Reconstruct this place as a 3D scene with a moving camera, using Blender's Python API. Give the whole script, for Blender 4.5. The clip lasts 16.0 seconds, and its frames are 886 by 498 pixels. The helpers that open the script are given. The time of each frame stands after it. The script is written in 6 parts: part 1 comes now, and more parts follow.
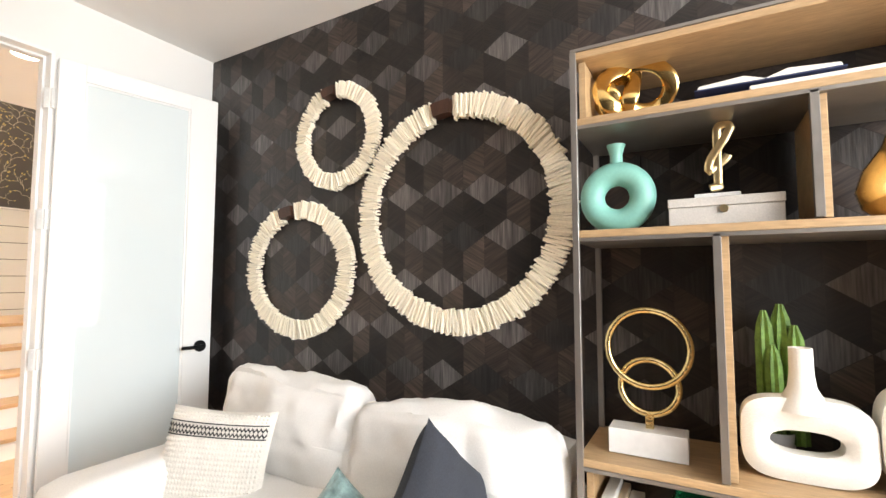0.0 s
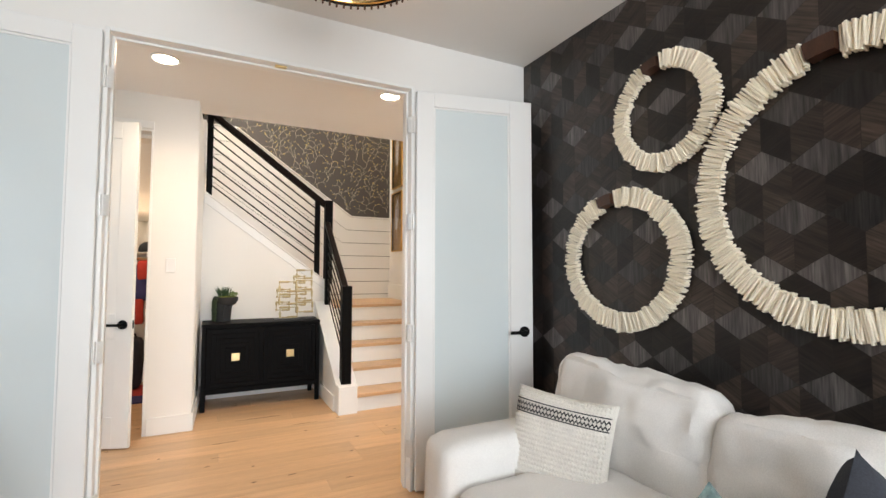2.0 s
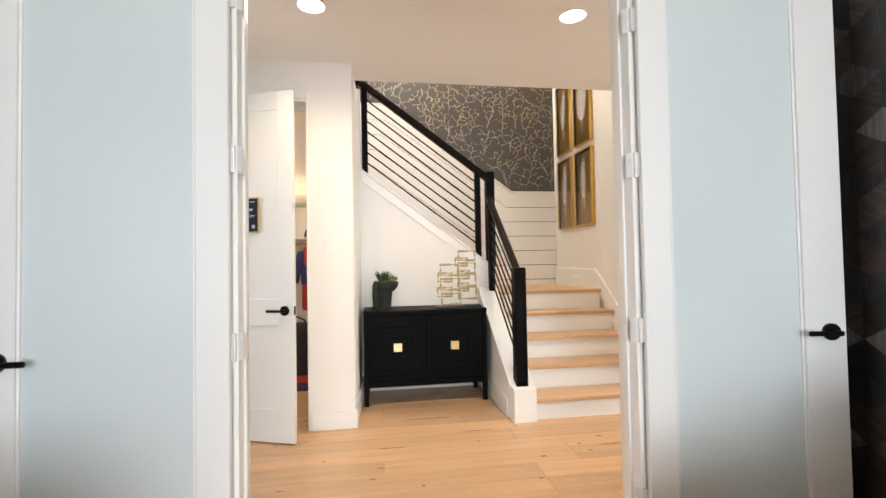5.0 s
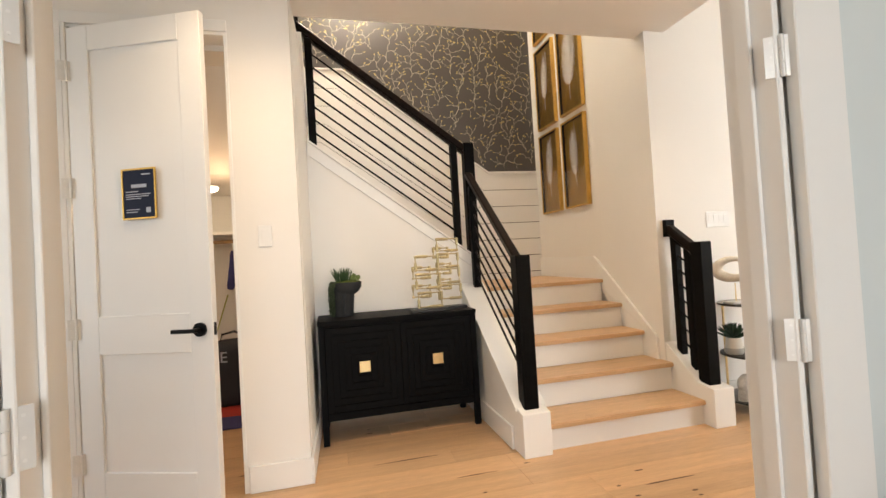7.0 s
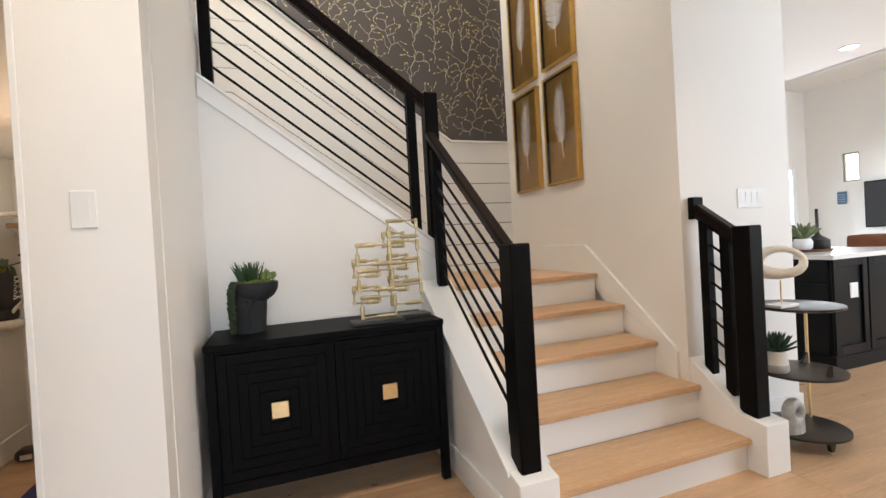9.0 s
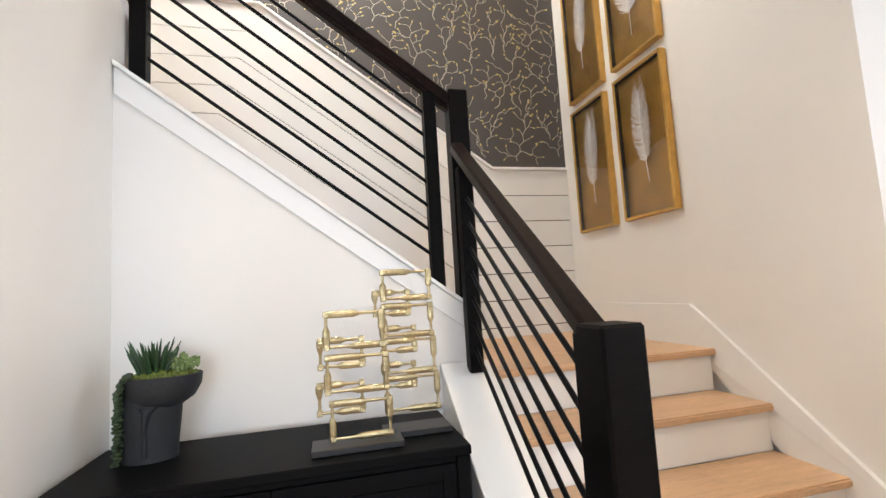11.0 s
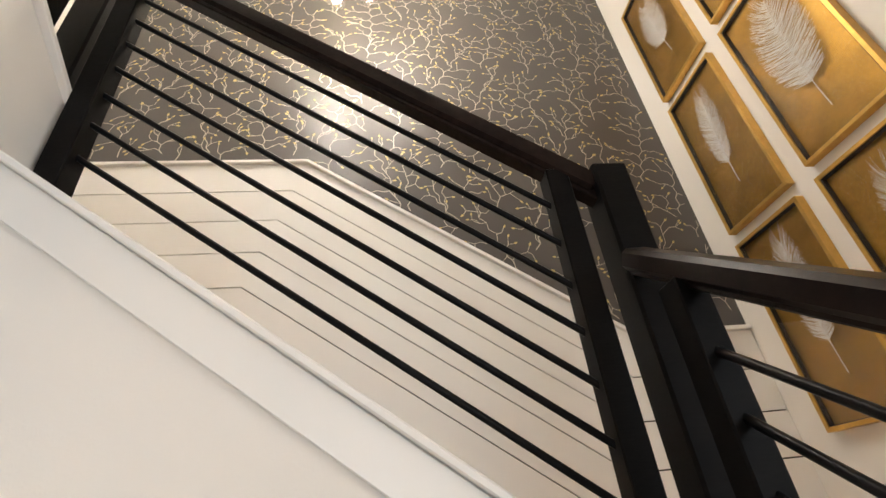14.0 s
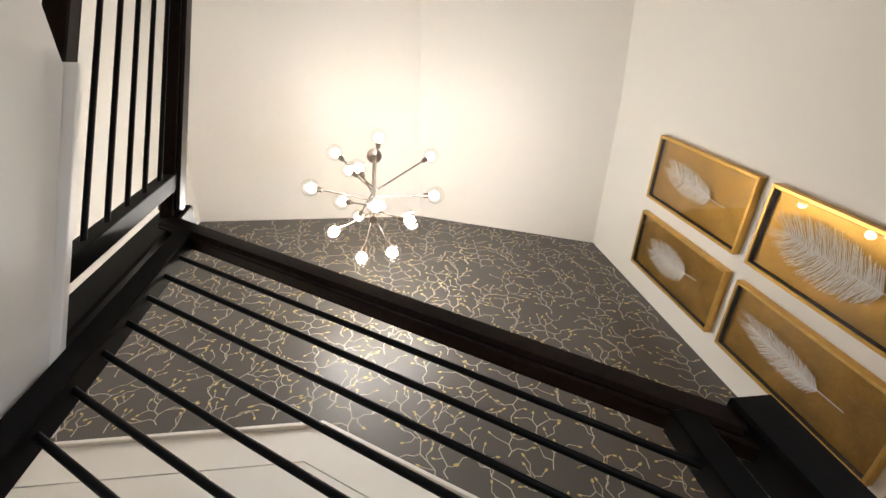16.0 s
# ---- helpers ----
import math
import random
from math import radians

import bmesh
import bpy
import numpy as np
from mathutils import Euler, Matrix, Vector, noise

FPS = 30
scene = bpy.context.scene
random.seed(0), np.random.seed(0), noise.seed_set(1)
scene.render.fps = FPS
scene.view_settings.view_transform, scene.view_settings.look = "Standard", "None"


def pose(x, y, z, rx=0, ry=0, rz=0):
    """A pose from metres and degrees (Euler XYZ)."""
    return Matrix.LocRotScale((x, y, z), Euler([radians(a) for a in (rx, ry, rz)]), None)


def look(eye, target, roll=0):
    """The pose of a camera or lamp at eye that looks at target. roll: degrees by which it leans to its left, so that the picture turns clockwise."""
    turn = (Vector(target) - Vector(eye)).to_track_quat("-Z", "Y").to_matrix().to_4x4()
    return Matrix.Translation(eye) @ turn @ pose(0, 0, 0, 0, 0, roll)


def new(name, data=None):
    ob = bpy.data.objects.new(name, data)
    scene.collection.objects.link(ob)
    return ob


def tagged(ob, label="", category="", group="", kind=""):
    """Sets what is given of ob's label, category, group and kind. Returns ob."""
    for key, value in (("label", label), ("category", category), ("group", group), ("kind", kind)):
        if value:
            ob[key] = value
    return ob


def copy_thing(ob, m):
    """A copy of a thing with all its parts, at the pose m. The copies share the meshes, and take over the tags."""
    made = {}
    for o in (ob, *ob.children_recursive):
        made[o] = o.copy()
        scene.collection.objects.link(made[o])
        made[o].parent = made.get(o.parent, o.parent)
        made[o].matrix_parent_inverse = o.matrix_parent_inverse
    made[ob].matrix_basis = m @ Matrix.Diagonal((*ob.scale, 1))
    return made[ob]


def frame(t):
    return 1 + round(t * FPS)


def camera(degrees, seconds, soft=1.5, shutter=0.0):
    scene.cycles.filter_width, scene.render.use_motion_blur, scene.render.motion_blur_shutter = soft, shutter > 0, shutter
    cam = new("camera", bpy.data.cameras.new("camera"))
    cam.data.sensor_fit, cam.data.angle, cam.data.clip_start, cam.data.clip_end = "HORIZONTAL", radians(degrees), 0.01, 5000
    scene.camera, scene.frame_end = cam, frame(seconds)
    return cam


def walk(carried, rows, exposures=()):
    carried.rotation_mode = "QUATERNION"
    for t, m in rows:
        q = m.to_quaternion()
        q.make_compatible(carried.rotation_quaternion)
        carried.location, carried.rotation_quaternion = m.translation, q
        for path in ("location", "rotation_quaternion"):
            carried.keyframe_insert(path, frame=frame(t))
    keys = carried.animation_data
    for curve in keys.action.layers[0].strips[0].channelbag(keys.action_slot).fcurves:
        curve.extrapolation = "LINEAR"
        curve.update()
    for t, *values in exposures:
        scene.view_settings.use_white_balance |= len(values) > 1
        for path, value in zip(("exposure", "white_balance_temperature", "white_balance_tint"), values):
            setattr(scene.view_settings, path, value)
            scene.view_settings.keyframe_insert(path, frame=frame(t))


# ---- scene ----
cam = camera(88.2, 16.0)
METRES, EYE, TILT, LEAN, TURN = 5.64, 1.31, 0.0, 0.0, -60.5
ROWS = [
    (0.0, 0.0, 0.0, 0.0, -0.0, 3.81, -0.02),
    (0.5, -0.0021, -0.0039, -0.0018, 12.94, 3.6, -0.12),
    (1.0, -0.0077, -0.0053, -0.001, 20.78, 3.2, -0.11),
    (1.5, -0.0205, -0.0031, -0.0018, 28.05, 3.03, -0.16),
    (2.0, -0.0407, 0.0002, -0.0027, 33.88, 2.92, -0.11),
    (2.5, -0.0639, 0.0065, -0.0032, 38.41, 2.54, 0.19),
    (3.0, -0.0815, 0.0123, -0.0059, 42.15, 2.19, 0.22),
    (3.5, -0.1001, 0.0247, -0.0105, 46.13, 1.87, 0.43),
    (4.0, -0.1187, 0.0424, -0.0127, 49.49, 1.69, 0.61),
    (4.5, -0.1402, 0.0615, -0.014, 52.18, 1.6, 0.97),
    (7.0, -0.3033, 0.1526, -0.0252, 46.66, 1.27, 3.38),
    (7.5, -0.3432, 0.1681, -0.0232, 42.64, 0.56, 3.8),
    (8.0, -0.3718, 0.1904, -0.0246, 40.06, -0.36, 3.84),
    (8.5, -0.3993, 0.2301, -0.0224, 39.77, -0.83, 3.64),
    (9.0, -0.4296, 0.2656, -0.0226, 40.28, -0.72, 3.27),
    (11.5, -0.5553, 0.423, -0.0106, 48.17, 7.82, 3.58),
    (12.0, -0.5877, 0.4401, -0.0094, 49.38, 10.21, 3.87),
    (12.5, -0.6168, 0.4541, -0.0061, 50.88, 13.48, 4.46),
    (13.0, -0.6417, 0.4691, -0.0016, 52.85, 18.81, 4.75),
    (13.5, -0.6666, 0.4856, 0.0069, 54.76, 24.54, 5.16),
    (14.0, -0.6869, 0.5003, 0.019, 55.89, 31.38, 5.27),
    (14.5, -0.7021, 0.5127, 0.032, 57.2, 39.83, 5.54),
    (15.0, -0.7147, 0.5226, 0.045, 58.11, 47.81, 5.51),
    (15.5, -0.7279, 0.5272, 0.0674, 58.99, 56.16, 5.56),
    (16.0, -0.7271, 0.5001, 0.0506, 58.95, 62.61, 7.35),
]
walk(cam, [(t, pose(0, 0, EYE, TILT, LEAN, TURN) @ pose(METRES * x, METRES * y, METRES * z, 90 + pitch, roll, yaw)) for t, x, y, z, yaw, pitch, roll in ROWS],
     exposures=[(0.0, 0.82, 6950, 12), (0.5, 0.52, 6850, 11), (1.0, 0.38, 6750, 10), (1.5, 0.18, 6700, 10), (3.0, 0.15, 6450, 10), (4.5, 0.27, 6450, 10),
                (7.0, -0.02, 7250, 12), (8.0, -0.2, 6750, 10), (9.0, -0.13, 6150, 10), (11.5, 0.28, 5900, 10), (12.5, 0.2, 5950, 10), (13.5, -0.06, 6450, 10), (14.5, -0.27, 6500, 10), (16.0, -0.68, 6100, 9)])

# exposure and light
scene.view_settings.exposure = 0.0
world = bpy.data.worlds.new("sky")
scene.world = world
world.use_nodes = True
wn = world.node_tree
sky = wn.nodes.new("ShaderNodeTexSky")
sky.sky_type = "NISHITA"
sky.sun_disc = False
sky.sun_elevation, sky.sun_rotation = radians(42), radians(20)
wn.links.new(sky.outputs[0], wn.nodes["Background"].inputs[0])
wn.nodes["Background"].inputs[1].default_value = 0.12


def lamp(name, kind, m, energy, color, size=0.1, size_y=None, spot=None):
    data = bpy.data.lights.new(name, kind)
    data.energy, data.color = energy, color
    if kind == "AREA":
        data.size = size
        if size_y:
            data.shape, data.size_y = "RECTANGLE", size_y
        if spot:
            data.spread = radians(spot)
    elif kind == "SUN":
        data.angle = radians(0.5)
    else:
        data.shadow_soft_size = size
        if kind == "SPOT":
            data.spot_size, data.spot_blend = radians(spot), 0.8
    ob = new(name, data)
    ob.matrix_world = m
    return tagged(ob, kind="structure")


DAY, WARM = (0.86, 0.93, 1.0), (1.0, 0.77, 0.54)
lamp("sun", "SUN", look((9, 14, 9), (6, 5, 0)), 2.5, (1.0, 0.95, 0.88))
lamp("office_window_daylight", "AREA", look((0.1, -2.36, 1.65), (0.1, 3, 1.3)), 150, DAY, 2.4, 1.9)
# added hall fill from the left, as if through an unseen front door
lamp("hall_end_fill", "AREA", look((-2.95, 3.7, 1.5), (0, 3.8, 1.2)), 16, DAY, 0.9, 2.0)
lamp("patio_daylight", "AREA", look((9.2, 9.0, 1.5), (7.5, 5, 0.9)), 230, DAY, 2.6, 2.3, 110)
lamp("great_room_daylight", "AREA", look((6.5, 1.35, 2.0), (6.3, 6, 1.0)), 190, DAY, 4.0, 2.2)
for x, y, z, e in ((-0.44, 3.755, 2.72, 50), (1.15, 3.69, 2.72, 80)):
    lamp("downlight_beam", "SPOT", look((x, y, z), (x, y, 0)), e, WARM, 0.06, spot=150)
for x, y in ((0.16, 6.0), (0.6, 6.1)):
    lamp("chandelier_glow", "POINT", pose(x, y, 4.2 + 0.2 * x), 43, (1.0, 0.92, 0.83), 0.06)
lamp("chandelier_glow", "POINT", pose(0.44, 6.0, 4.62), 14, (1.0, 0.92, 0.83), 0.06)
lamp("closet_glow", "POINT", pose(-0.86, 5.5, 1.62), 6, (1.0, 0.68, 0.42), 0.06)

# ---- materials ----
def material(name, color, rough=0.5, metal=0.0, vary=0.08, scale=6.0, fine=0.0, fine_scale=120.0, bump=0.0, bump_scale=200.0,
             stretch=(1, 1, 1), spec=0.5, sheen=0.0, coat=0.0, per_piece=0.0, island=False, glow=0.0, alpha=None, transmission=0.0, rough_vary=0.0):
    m = bpy.data.materials.new(name)
    m.use_nodes = True
    nt = m.node_tree
    p = nt.nodes["Principled BSDF"]
    p.inputs["Roughness"].default_value, p.inputs["Metallic"].default_value = rough, metal
    p.inputs["Specular IOR Level"].default_value = spec
    p.inputs["Sheen Weight"].default_value, p.inputs["Coat Weight"].default_value = sheen, coat
    p.inputs["Transmission Weight"].default_value = transmission
    tc = nt.nodes.new("ShaderNodeTexCoord")
    mp = nt.nodes.new("ShaderNodeMapping")
    mp.inputs["Scale"].default_value = stretch
    nt.links.new(tc.outputs["Object"], mp.inputs[0])
    if per_piece and not island:
        info = nt.nodes.new("ShaderNodeObjectInfo")
        rnd = info.outputs["Random"]
    elif per_piece:
        info = nt.nodes.new("ShaderNodeNewGeometry")
        rnd = info.outputs["Random Per Island"]
    if per_piece:
        shift = nt.nodes.new("ShaderNodeVectorMath")
        shift.operation = "MULTIPLY_ADD"
        shift.inputs[1].default_value = (37, 53, 71)
        nt.links.new(rnd, shift.inputs[0])
        nt.links.new(mp.outputs[0], shift.inputs[2])
        coords = shift.outputs[0]
    else:
        coords = mp.outputs[0]

    def noise_node(s, detail):
        n = nt.nodes.new("ShaderNodeTexNoise")
        n.inputs["Scale"].default_value, n.inputs["Detail"].default_value = s, detail
        nt.links.new(coords, n.inputs["Vector"])
        return n

    value = None

    def add(out, amount):
        nonlocal value
        mr = nt.nodes.new("ShaderNodeMapRange")
        mr.inputs["From Min"].default_value, mr.inputs["From Max"].default_value = 0.25, 0.75
        mr.inputs["To Min"].default_value, mr.inputs["To Max"].default_value = 1 - amount, 1 + amount
        nt.links.new(out, mr.inputs[0])
        if value is None:
            value = mr.outputs[0]
        else:
            mul = nt.nodes.new("ShaderNodeMath")
            mul.operation = "MULTIPLY"
            nt.links.new(value, mul.inputs[0])
            nt.links.new(mr.outputs[0], mul.inputs[1])
            value = mul.outputs[0]

    big = noise_node(scale, 4)
    add(big.outputs[0], vary)
    if fine:
        add(noise_node(fine_scale, 3).outputs[0], fine)
    if per_piece:
        add(rnd, per_piece)
    hs = nt.nodes.new("ShaderNodeHueSaturation")
    hs.inputs["Color"].default_value = (*color, 1)
    nt.links.new(value, hs.inputs["Value"])
    nt.links.new(hs.outputs[0], p.inputs["Base Color"])
    if rough_vary:
        rr = nt.nodes.new("ShaderNodeMapRange")
        rr.inputs["To Min"].default_value, rr.inputs["To Max"].default_value = rough - rough_vary, rough + rough_vary
        nt.links.new(big.outputs[0], rr.inputs[0])
        nt.links.new(rr.outputs[0], p.inputs["Roughness"])
    if bump:
        b = nt.nodes.new("ShaderNodeBump")
        b.inputs["Strength"].default_value, b.inputs["Distance"].default_value = bump, 0.004
        nt.links.new(noise_node(bump_scale, 3).outputs[0], b.inputs["Height"])
        nt.links.new(b.outputs[0], p.inputs["Normal"])
    if glow:
        p.inputs["Emission Color"].default_value = (*color, 1)
        p.inputs["Emission Strength"].default_value = glow
    return m


def clear_glass(name, tint=(1, 1, 1), rough=0.0, ior=1.45, edge=0.8):
    m = bpy.data.materials.new(name)
    m.use_nodes = True
    nt = m.node_tree
    out = nt.nodes["Material Output"]
    nt.nodes.remove(nt.nodes["Principled BSDF"])
    clear, gloss, mix, fres, power, lift = (nt.nodes.new(k) for k in ("ShaderNodeBsdfTransparent", "ShaderNodeBsdfGlossy", "ShaderNodeMixShader", "ShaderNodeLayerWeight", "ShaderNodeMath", "ShaderNodeMath"))
    clear.inputs[0].default_value = (*tint, 1)
    gloss.inputs["Roughness"].default_value = rough
    power.operation, power.inputs[1].default_value = "POWER", 4.0
    lift.operation, lift.inputs[1].default_value, lift.inputs[2].default_value = "MULTIPLY_ADD", edge, 0.04 * ior
    nt.links.new(fres.outputs["Facing"], power.inputs[0])
    nt.links.new(power.outputs[0], lift.inputs[0])
    nt.links.new(lift.outputs[0], mix.inputs[0])
    nt.links.new(clear.outputs[0], mix.inputs[1])
    nt.links.new(gloss.outputs[0], mix.inputs[2])
    nt.links.new(mix.outputs[0], out.inputs[0])
    return m


WALL = material("white_wall_paint", (0.84, 0.825, 0.79), 0.6, vary=0.015, scale=1.5, bump=0.12, bump_scale=160)
CEIL = material("ceiling_paint", (0.84, 0.82, 0.79), 0.7, vary=0.015, scale=1.2, bump=0.15, bump_scale=120)
TRIM = material("white_trim_enamel", (0.85, 0.85, 0.83), 0.35, vary=0.012, scale=3, bump=0.03, bump_scale=60)
OAK = material("oak_planks", (0.56, 0.36, 0.205), 0.42, vary=0.14, scale=3.0, fine=0.1, fine_scale=30, stretch=(0.5, 6, 6), per_piece=0.09, bump=0.08, bump_scale=60, rough_vary=0.08)
OAK_FAR = material("oak_planks_far", (0.52, 0.335, 0.19), 0.42, vary=0.14, scale=3.0, fine=0.1, fine_scale=30, stretch=(0.5, 6, 6), per_piece=0.09, island=True)
TREAD = material("oak_tread", (0.60, 0.39, 0.22), 0.4, vary=0.12, scale=4, fine=0.14, fine_scale=35, stretch=(0.6, 7, 7), bump=0.06, bump_scale=50)
KNOT = material("dark_knot", (0.09, 0.045, 0.02), 0.55, vary=0.4, scale=30)
BLACKWOOD = material("black_stained_wood", (0.004, 0.0036, 0.0034), 0.45, vary=0.25, scale=3, fine=0.4, fine_scale=40, stretch=(1, 1, 7), bump=0.06, bump_scale=60, spec=0.07)
RAILWOOD = material("ebony_stained_rail", (0.010, 0.006, 0.005), 0.3, vary=0.3, scale=4, fine=0.35, fine_scale=45, bump=0.08, bump_scale=70, spec=0.09)
BLACKMETAL = material("black_metal", (0.006, 0.006, 0.0065), 0.32, 0.2, vary=0.1, scale=20, spec=0.1)
CABINET = material("black_oak_cabinet", (0.0035, 0.0035, 0.004), 0.5, vary=0.2, scale=3, fine=0.35, fine_scale=40, stretch=(1, 6, 12), bump=0.2, bump_scale=40, spec=0.06)
BRASS = material("brushed_brass", (0.83, 0.66, 0.36), 0.28, 1.0, vary=0.08, scale=30)
GOLD = material("polished_gold", (0.86, 0.62, 0.25), 0.16, 1.0, vary=0.06, scale=14)
HAMMERED = material("hammered_champagne_metal", (0.44, 0.36, 0.20), 0.36, 1.0, vary=0.2, scale=40, bump=0.9, bump_scale=70)
GOLDFRAME = material("gold_frame", (0.62, 0.38, 0.10), 0.36, 0.85, vary=0.15, scale=18, bump=0.05, bump_scale=50)
GOLDLEAF = material("gold_leaf_backing", (0.40, 0.225, 0.042), 0.36, 0.85, vary=0.22, scale=9, fine=0.1, fine_scale=60, bump=0.15, bump_scale=40, rough_vary=0.1)
PAPER = material("wallpaper_charcoal", (0.046, 0.040, 0.037), 0.46, vary=0.12, scale=3, fine=0.12, fine_scale=200, bump=0.1, bump_scale=300, spec=0.95)
VINE = material("vine_cream_ink", (0.56, 0.50, 0.42), 0.5, vary=0.12, scale=12)
LEAFGOLD = material("gold_leaf_ink", (0.60, 0.47, 0.19), 0.4, 0.1, vary=0.15, scale=20)
LINEN = material("light_grey_linen", (0.78, 0.755, 0.72), 0.9, vary=0.05, scale=5, fine=0.08, fine_scale=260, bump=0.35, bump_scale=420, sheen=0.2)
FROST = material("white_laminated_glass", (0.68, 0.745, 0.75), 0.05, vary=0.02, scale=1, spec=0.6)
DARKSTEEL = material("oil_rubbed_black", (0.006, 0.006, 0.006), 0.35, 0.5, vary=0.2, scale=30, spec=0.3)
NICKEL = material("white_hinge_metal", (0.78, 0.78, 0.76), 0.3, 0.25, vary=0.05, scale=20)
PLASTIC = material("white_plastic", (0.80, 0.80, 0.78), 0.3, vary=0.01)
BONE = material("bleached_wood", (0.95, 0.87, 0.71), 0.7, vary=0.08, scale=14, fine=0.05, fine_scale=80, per_piece=0.06, bump=0.2, bump_scale=90)
BROWNBLOCK = material("dark_brown_wood", (0.055, 0.022, 0.012), 0.45, vary=0.3, scale=6, fine=0.2, fine_scale=50, stretch=(1, 5, 1))
GLOW = material("lamp_diffuser", (1.0, 0.86, 0.66), 0.4, glow=14)
BULB = material("warm_filament", (1.0, 0.80, 0.52), 0.4, glow=60)
GLASS = clear_glass("clear_globe_glass")
PANE = clear_glass("window_pane")
PICGLASS = clear_glass("picture_glass", ior=1.2, edge=0.35)
DAYLIGHT = material("daylight_beyond", (0.9, 0.96, 1.0), 0.8, glow=3.2)


# ---- mesh helpers ----
origin_of = {}


def thing(name, at, label, category, group=""):
    e = new(name)
    e.empty_display_size = 0.05
    e.location = at
    origin_of[e] = Vector(at)
    return tagged(e, label, category, group)


def finish(name, bm, mat, smooth=False):
    me = bpy.data.meshes.new(name)
    bmesh.ops.recalc_face_normals(bm, faces=bm.faces)
    bm.to_mesh(me)
    bm.free()
    for mm in mat if isinstance(mat, (list, tuple)) else (mat,):
        me.materials.append(mm)
    if smooth:
        for f in me.polygons:
            f.use_smooth = True
        me.set_sharp_from_angle(angle=radians(38))
    return me


def part(name, bm, mat, parent, label="", smooth=False):
    o = origin_of[parent]
    bmesh.ops.translate(bm, verts=bm.verts, vec=-o)
    ob = new(name, finish(name, bm, mat, smooth))
    ob.parent = parent
    origin_of[ob] = o
    return tagged(ob, label)


def structure(name, bm, mat, label="", smooth=False):
    ob = new(name, finish(name, bm, mat, smooth))
    origin_of[ob] = Vector((0, 0, 0))
    return tagged(ob, label, kind="structure")


def solo(name, bm, mat, label, category, at=(0, 0, 0), smooth=False, group=""):
    bmesh.ops.translate(bm, verts=bm.verts, vec=-Vector(at))
    ob = new(name, finish(name, bm, mat, smooth))
    ob.location = at
    origin_of[ob] = Vector(at)
    return tagged(ob, label, category, group)


def merge(*bms):
    out = bms[0]
    for b in bms[1:]:
        me = bpy.data.meshes.new("tmp")
        b.to_mesh(me)
        b.free()
        out.from_mesh(me)
        bpy.data.meshes.remove(me)
    return out


def box(a, b, bevel=0.0, seg=1, bm=None):
    """An upright box from corner a to corner b."""
    t = bmesh.new()
    bmesh.ops.create_cube(t, size=1)
    lo, hi = [min(p, q) for p, q in zip(a, b)], [max(p, q) for p, q in zip(a, b)]
    for v in t.verts:
        v.co = Vector([l + (c + 0.5) * (h - l) for l, h, c in zip(lo, hi, v.co)])
    if bevel:
        bmesh.ops.bevel(t, geom=t.edges, offset=bevel, segments=seg, affect="EDGES", clamp_overlap=True)
    return merge(bm, t) if bm else t


def prism(points, axis, lo, hi, bevel=0.0):
    """A flat outline pushed along an axis from lo to hi; points are the two other coordinates in order."""
    t = bmesh.new()
    k = "xyz".index(axis)

    def full(p, d):
        c = list(p)
        c.insert(k, d)
        return c
    f0 = t.faces.new([t.verts.new(full(p, lo)) for p in points])
    ex = bmesh.ops.extrude_face_region(t, geom=[f0])
    d = [0, 0, 0]
    d[k] = hi - lo
    bmesh.ops.translate(t, verts=[v for v in ex["geom"] if isinstance(v, bmesh.types.BMVert)], vec=d)
    bmesh.ops.recalc_face_normals(t, faces=t.faces)
    if bevel:
        bmesh.ops.bevel(t, geom=t.edges, offset=bevel, segments=1, affect="EDGES", clamp_overlap=True)
    return t


def bar(p, q, w, h, up=(0, 0, 1), bevel=0.0):
    """A square bar from p to q, w wide and h high."""
    p, q = Vector(p), Vector(q)
    d = (q - p)
    n = d.length
    d.normalize()
    s = d.cross(Vector(up)).normalized()
    u = s.cross(d)
    t = box((-w / 2, 0, -h / 2), (w / 2, n, h / 2), bevel)
    m = Matrix((s, d, u)).transposed().to_4x4()
    m.translation = p
    bmesh.ops.transform(t, matrix=m, verts=t.verts)
    return t


def rod(p, q, r, seg=12, r2=None):
    p, q = Vector(p), Vector(q)
    t = bmesh.new()
    bmesh.ops.create_cone(t, cap_ends=True, segments=seg, radius1=r, radius2=r if r2 is None else r2, depth=(q - p).length)
    m = (q - p).to_track_quat("Z", "Y").to_matrix().to_4x4()
    m.translation = (p + q) / 2
    bmesh.ops.transform(t, matrix=m, verts=t.verts)
    return t


def lathe(profile, seg=32, at=(0, 0, 0)):
    """A turned body: profile of (radius, height), from the bottom up."""
    t = bmesh.new()
    rings = []
    for r, z in profile:
        rings.append([t.verts.new((at[0] + r * math.cos(2 * math.pi * i / seg), at[1] + r * math.sin(2 * math.pi * i / seg), at[2] + z)) for i in range(seg)])
    for a, b in zip(rings, rings[1:]):
        for i in range(seg):
            t.faces.new((a[i], a[(i + 1) % seg], b[(i + 1) % seg], b[i]))
    t.faces.new(list(reversed(rings[0])))
    t.faces.new(rings[-1])
    return t


